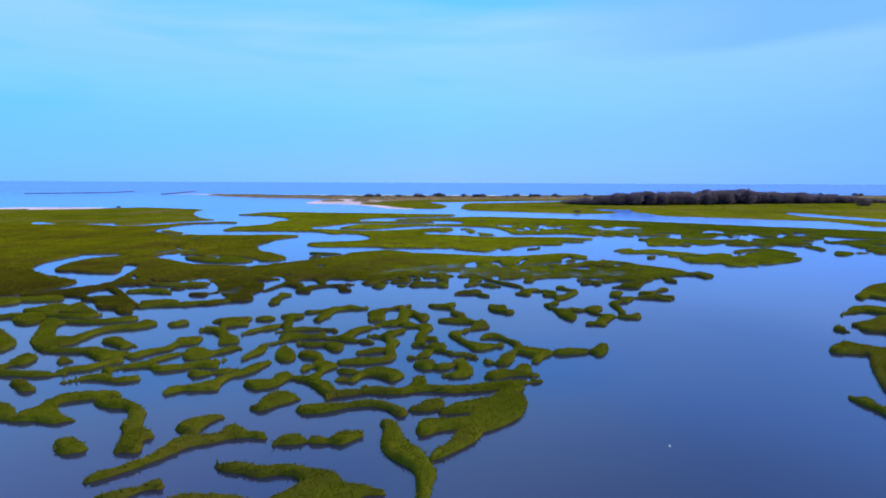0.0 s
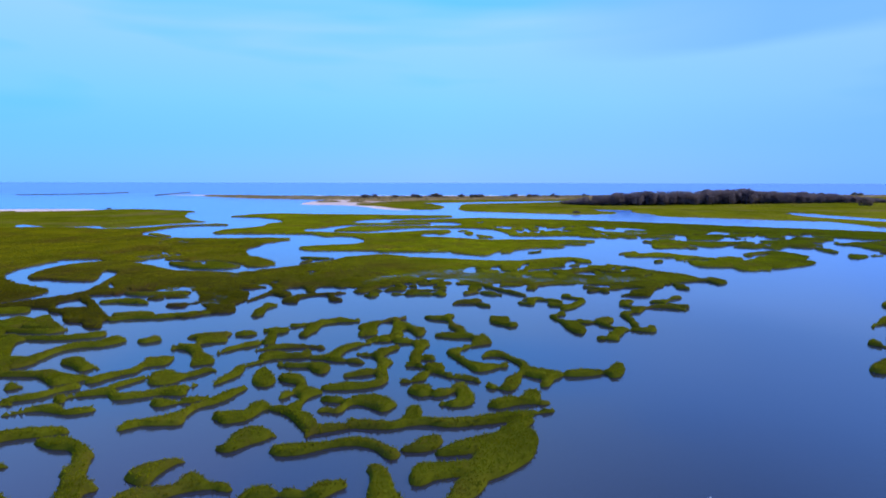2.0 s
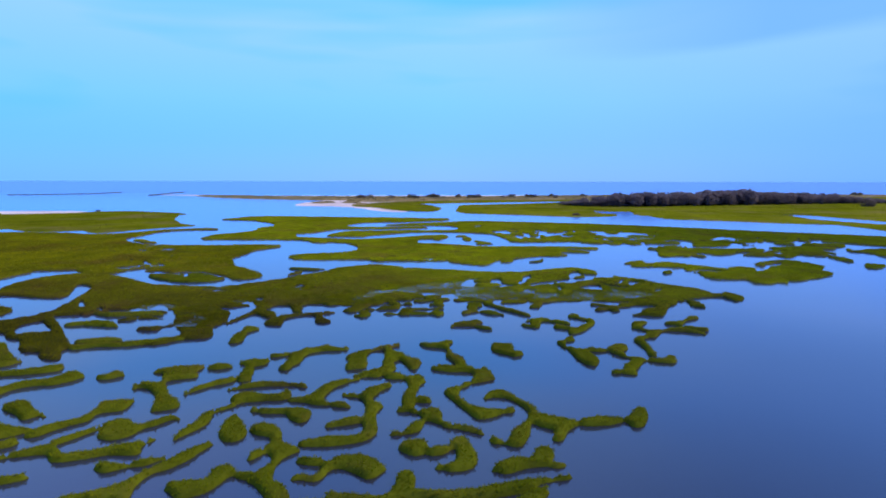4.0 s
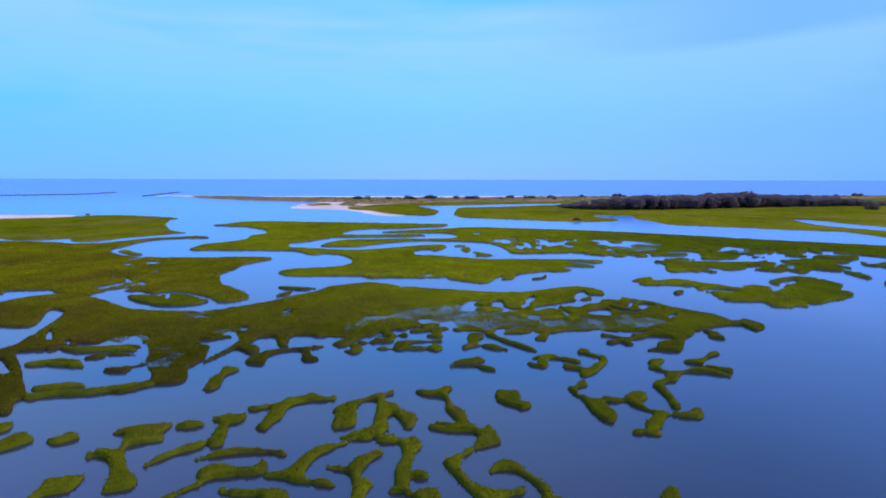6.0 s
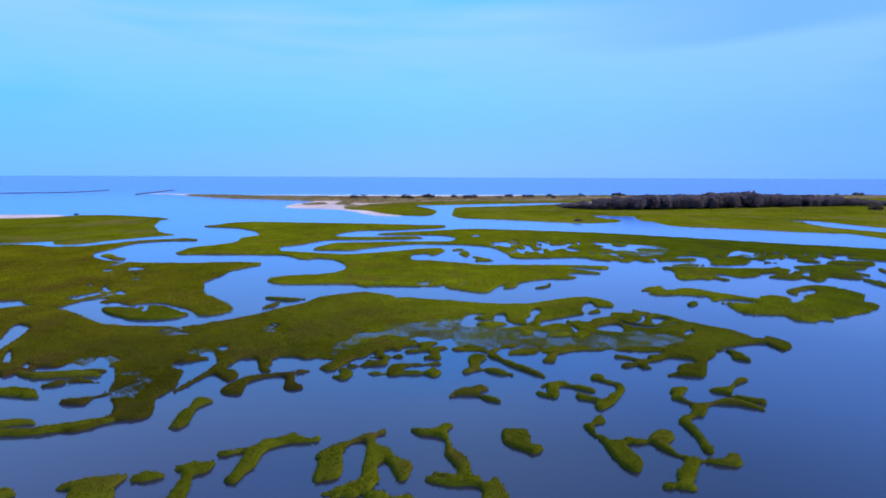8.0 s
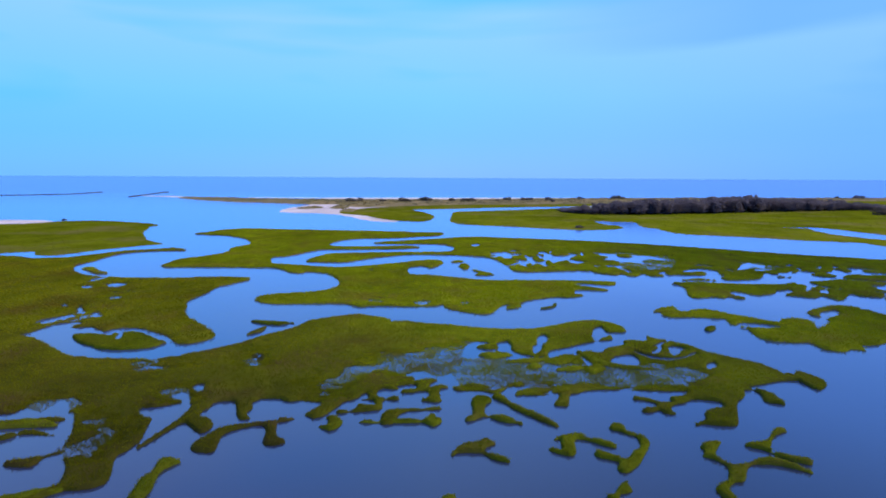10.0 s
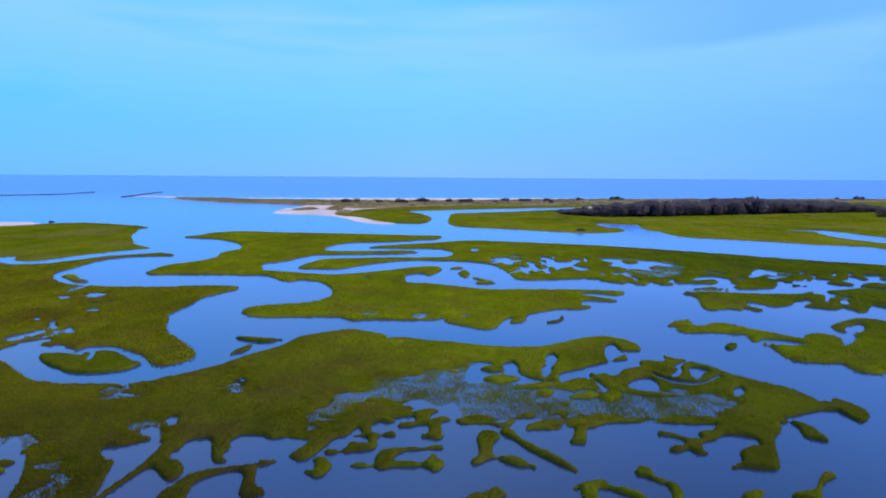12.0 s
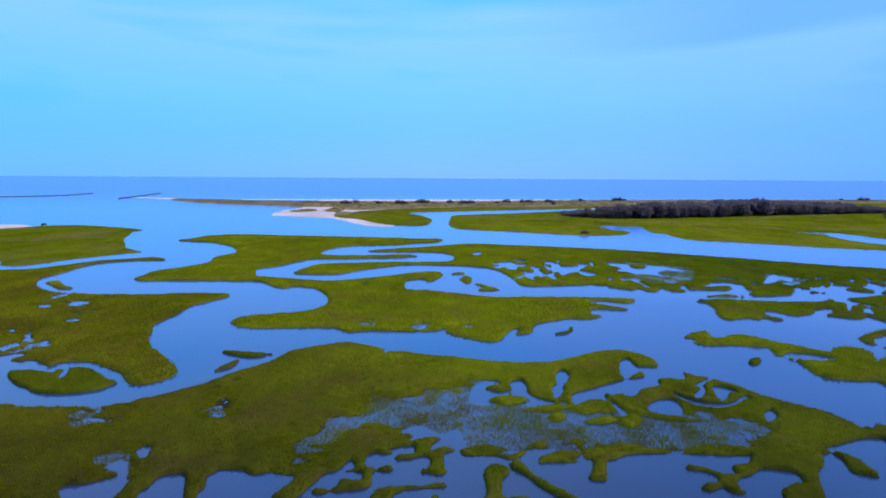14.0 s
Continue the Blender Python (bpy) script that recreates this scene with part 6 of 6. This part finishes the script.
# the wood's front edge and the height of its trees along it
EDGE = [(*(96.5, 446.9), 2.4), (*(108.7, 426.5), 6.0), (*(128.3, 422.6), 8.4), (*(160.3, 426.6), 11.6), (*(197.2, 438.7), 12.0), (*(242.7, 454.9), 12.0), (*(290.3, 469.3), 11.0), (*(322.3, 477.3), 8.6), (*(359.6, 486.0), 5.4), (*(387.6, 490.9), 3.6)]
placed = []
for a, b in zip(EDGE, EDGE[1:]):
    tall_a, tall_b = a[2], b[2]
    a, b = Vector(a[:2]), Vector(b[:2])
    steps = max(3, int((b - a).length / 3.6))
    for i in range(steps):
        for row in range(4):
            f = (i + rng.random()) / steps
            p = a.lerp(b, f) + Vector((rng.uniform(-1.5, 1.5) + row * 1.5, row * 7.0 + rng.uniform(-2.5, 2.5)))
            tall = (tall_a * (1 - f) + tall_b * f) * (1 + 0.09 * math.sin(p.x * 0.06) + 0.06 * math.sin(p.x * 0.21)) * rng.uniform(0.74, 0.96) * (0.88 + 0.04 * row)
            placed.append((p, tall, rng.randrange(6), rng.uniform(0, 360)))
HEIGHTS = (11.5, 10.5, 12.5, 9.0, 10.0, 7.0)
for k, (p, size, which, turn) in enumerate(placed):
    which = k if k < 6 else which
    up = size / HEIGHTS[which]
    m = pose(p.x, p.y, 0.35, 0, 0, turn) @ Matrix.Diagonal((1.35 * max(0.65, up), 1.35 * max(0.65, up), 0.92 * up, 1))
    if k < 6:
        TREES[k].matrix_basis = m
    else:
        ob = copy_thing(TREES[which], m)
        ob.matrix_basis = m

SHRUBS = [shrub(3.2, 2.6, 501), shrub(2.6, 2.2, 502), shrub(3.6, 3.0, 503)]
SPOTS = [(*(-76.0, 574.4), 1.0), (*(-71.9, 574.8), 1.1), (*(-66.5, 585.2), 0.9), (*(-45.2, 577.0), 0.9), (*(-42.6, 577.3), 0.8), (*(-27.0, 578.6), 1.0), (*(-22.9, 578.9), 1.0),
         (*(-19.7, 579.2), 0.9), (*(-7.8, 590.3), 0.9), (*(-3.5, 590.6), 1.2), (*(0.2, 591.0), 1.1), (*(21.8, 592.8), 0.9), (*(32.6, 593.8), 0.9), (*(37.0, 594.2), 1.1), (*(41.9, 594.6), 0.9),
         (*(67.2, 596.8), 0.7), (*(78.8, 625.2), 1.0), (*(82.2, 625.6), 0.8), (*(95.5, 615.4), 0.9), (*(100.5, 621.5), 1.0), (*(104.6, 621.9), 0.7), (*(122.2, 623.5), 1.0), (*(125.7, 623.8), 0.7),
         (*(120.7, 591.0), 0.7), (*(163.2, 651.2), 0.9), (*(167.5, 651.6), 0.7), (*(205.2, 668.0), 0.9), (*(211.0, 668.6), 1.1), (*(216.8, 669.2), 0.9),
         (*(316.3, 428.3), 1.1), (*(319.5, 428.6), 1.0), (*(490.6, 710.4), 0.9), (*(510.5, 705.2), 1.0), (*(517.9, 705.9), 1.0)]
for k, (x, y, size) in enumerate(SPOTS):
    m = pose(x, y, 0.5, 0, 0, k * 67) @ Matrix.Diagonal((1.25 * size, 1.25 * size, 1.15 * size, 1))
    if k < 3:
        SHRUBS[k].matrix_basis = m
    else:
        copy_thing(SHRUBS[k % 3], m).matrix_basis = m

# a brown thicket at the channel bank
THICKET = shrub(1.5, 2.4, 520)
tagged(THICKET, "low brown thicket at the channel bank", "shrub")
THICKET.matrix_basis = pose(*(76.1, 323.4), 0.3) @ Matrix.Diagonal((1.0, 1.0, 0.6, 1))


# ---- two stone jetties at the mouth of the inlet ----
def rock_mesh(seed):
    bm = bmesh.new()
    bmesh.ops.create_icosphere(bm, subdivisions=1, radius=1.0)
    r = random.Random(seed)
    for v in bm.verts:
        v.co *= r.uniform(0.7, 1.15)
        v.co.z *= 0.6
    me = bpy.data.meshes.new("rock")
    bm.to_mesh(me)
    bm.free()
    me.materials.append(ROCK)
    return me


ROCKS = [rock_mesh(s) for s in range(5)]


def jetty(points, label, seed):
    base = tagged(new("jetty"), label, "jetty")
    base.location = (*points[0], 0)
    r = random.Random(seed)
    for a, b in zip(points, points[1:]):
        a, b = Vector(a), Vector(b)
        n = max(2, int((b - a).length / 2.4))
        for i in range(n):
            p = a.lerp(b, (i + r.random() * 0.6) / n) - Vector(points[0])
            ob = under("rock", r.choice(ROCKS), base)
            ob.matrix_basis = pose(p.x + r.uniform(-1, 1), p.y + r.uniform(-1, 1), 0.35, 0, 0, r.uniform(0, 360)) @ Matrix.Diagonal((r.uniform(2.2, 3.4), r.uniform(1.8, 2.8), r.uniform(0.9, 1.6), 1))


jetty([(-517.3, 704.3), (-492.1, 720.7), (-453.0, 759.7), (-453.0, 793.3), (-460.8, 850.2)], "long dark stone jetty low in the sea", 5)
jetty([(-341.6, 694.1), (-352.5, 749.1), (-377.5, 868.2)], "short dark stone jetty off the sand spit", 6)


# ---- a hide on the marsh edge, and a float ----
def box(bm, x0, y0, z0, x1, y1, z1):
    bmesh.ops.create_cube(bm, size=1.0, matrix=Matrix.Translation(((x0 + x1) / 2, (y0 + y1) / 2, (z0 + z1) / 2)) @ Matrix.Diagonal((x1 - x0, y1 - y0, z1 - z0, 1)))


def part(name, bm, mat, parent, label=""):
    me = bpy.data.meshes.new(name)
    bm.to_mesh(me)
    bm.free()
    me.materials.append(mat)
    return under(name, me, parent, label)


hide = tagged(new("marsh_hide"), "small dark reed-covered hide on stilts at the marsh edge", "hide")
hide.location = (*(-205.9, 360.7), -0.1)
hide.scale = (0.62, 0.62, 0.62)
for sx in (-1.5, 1.5):
    for sy in (-1.0, 1.0):
        bm = bmesh.new()
        box(bm, sx - 0.1, sy - 0.1, -0.3, sx + 0.1, sy + 0.1, 0.7)
        part("stilt", bm, REED, hide)
for name, dims in (("floor", (-1.7, -1.2, 0.62, 1.7, 1.2, 0.74)), ("wall", (-1.7, -1.2, 0.74, 1.7, -1.1, 1.9)), ("wall", (-1.7, 1.1, 0.74, 1.7, 1.2, 1.9)), ("wall", (-1.7, -1.1, 0.74, -1.6, 1.1, 1.9)),
                   ("wall", (1.6, -1.1, 0.74, 1.7, 1.1, 1.9)), ("roof", (-1.9, -0.2, 1.9, 1.9, 1.4, 2.02))):
    bm = bmesh.new()
    box(bm, *dims)
    part(name, bm, REED, hide)

buoy = tagged(new("float"), "small white float lying on open water", "float")
buoy.location = (*(15.6, 37.0), 0.0)
bm = bmesh.new()
bmesh.ops.create_uvsphere(bm, u_segments=14, v_segments=8, radius=0.09)
for v in bm.verts:
    v.co.z *= 0.8
part("body", bm, WHITE, buoy)
bm = bmesh.new()
bmesh.ops.create_cone(bm, segments=8, radius1=0.03, radius2=0.02, depth=0.08, matrix=Matrix.Translation((0, 0, 0.1)))
part("eye", bm, WHITE, buoy)
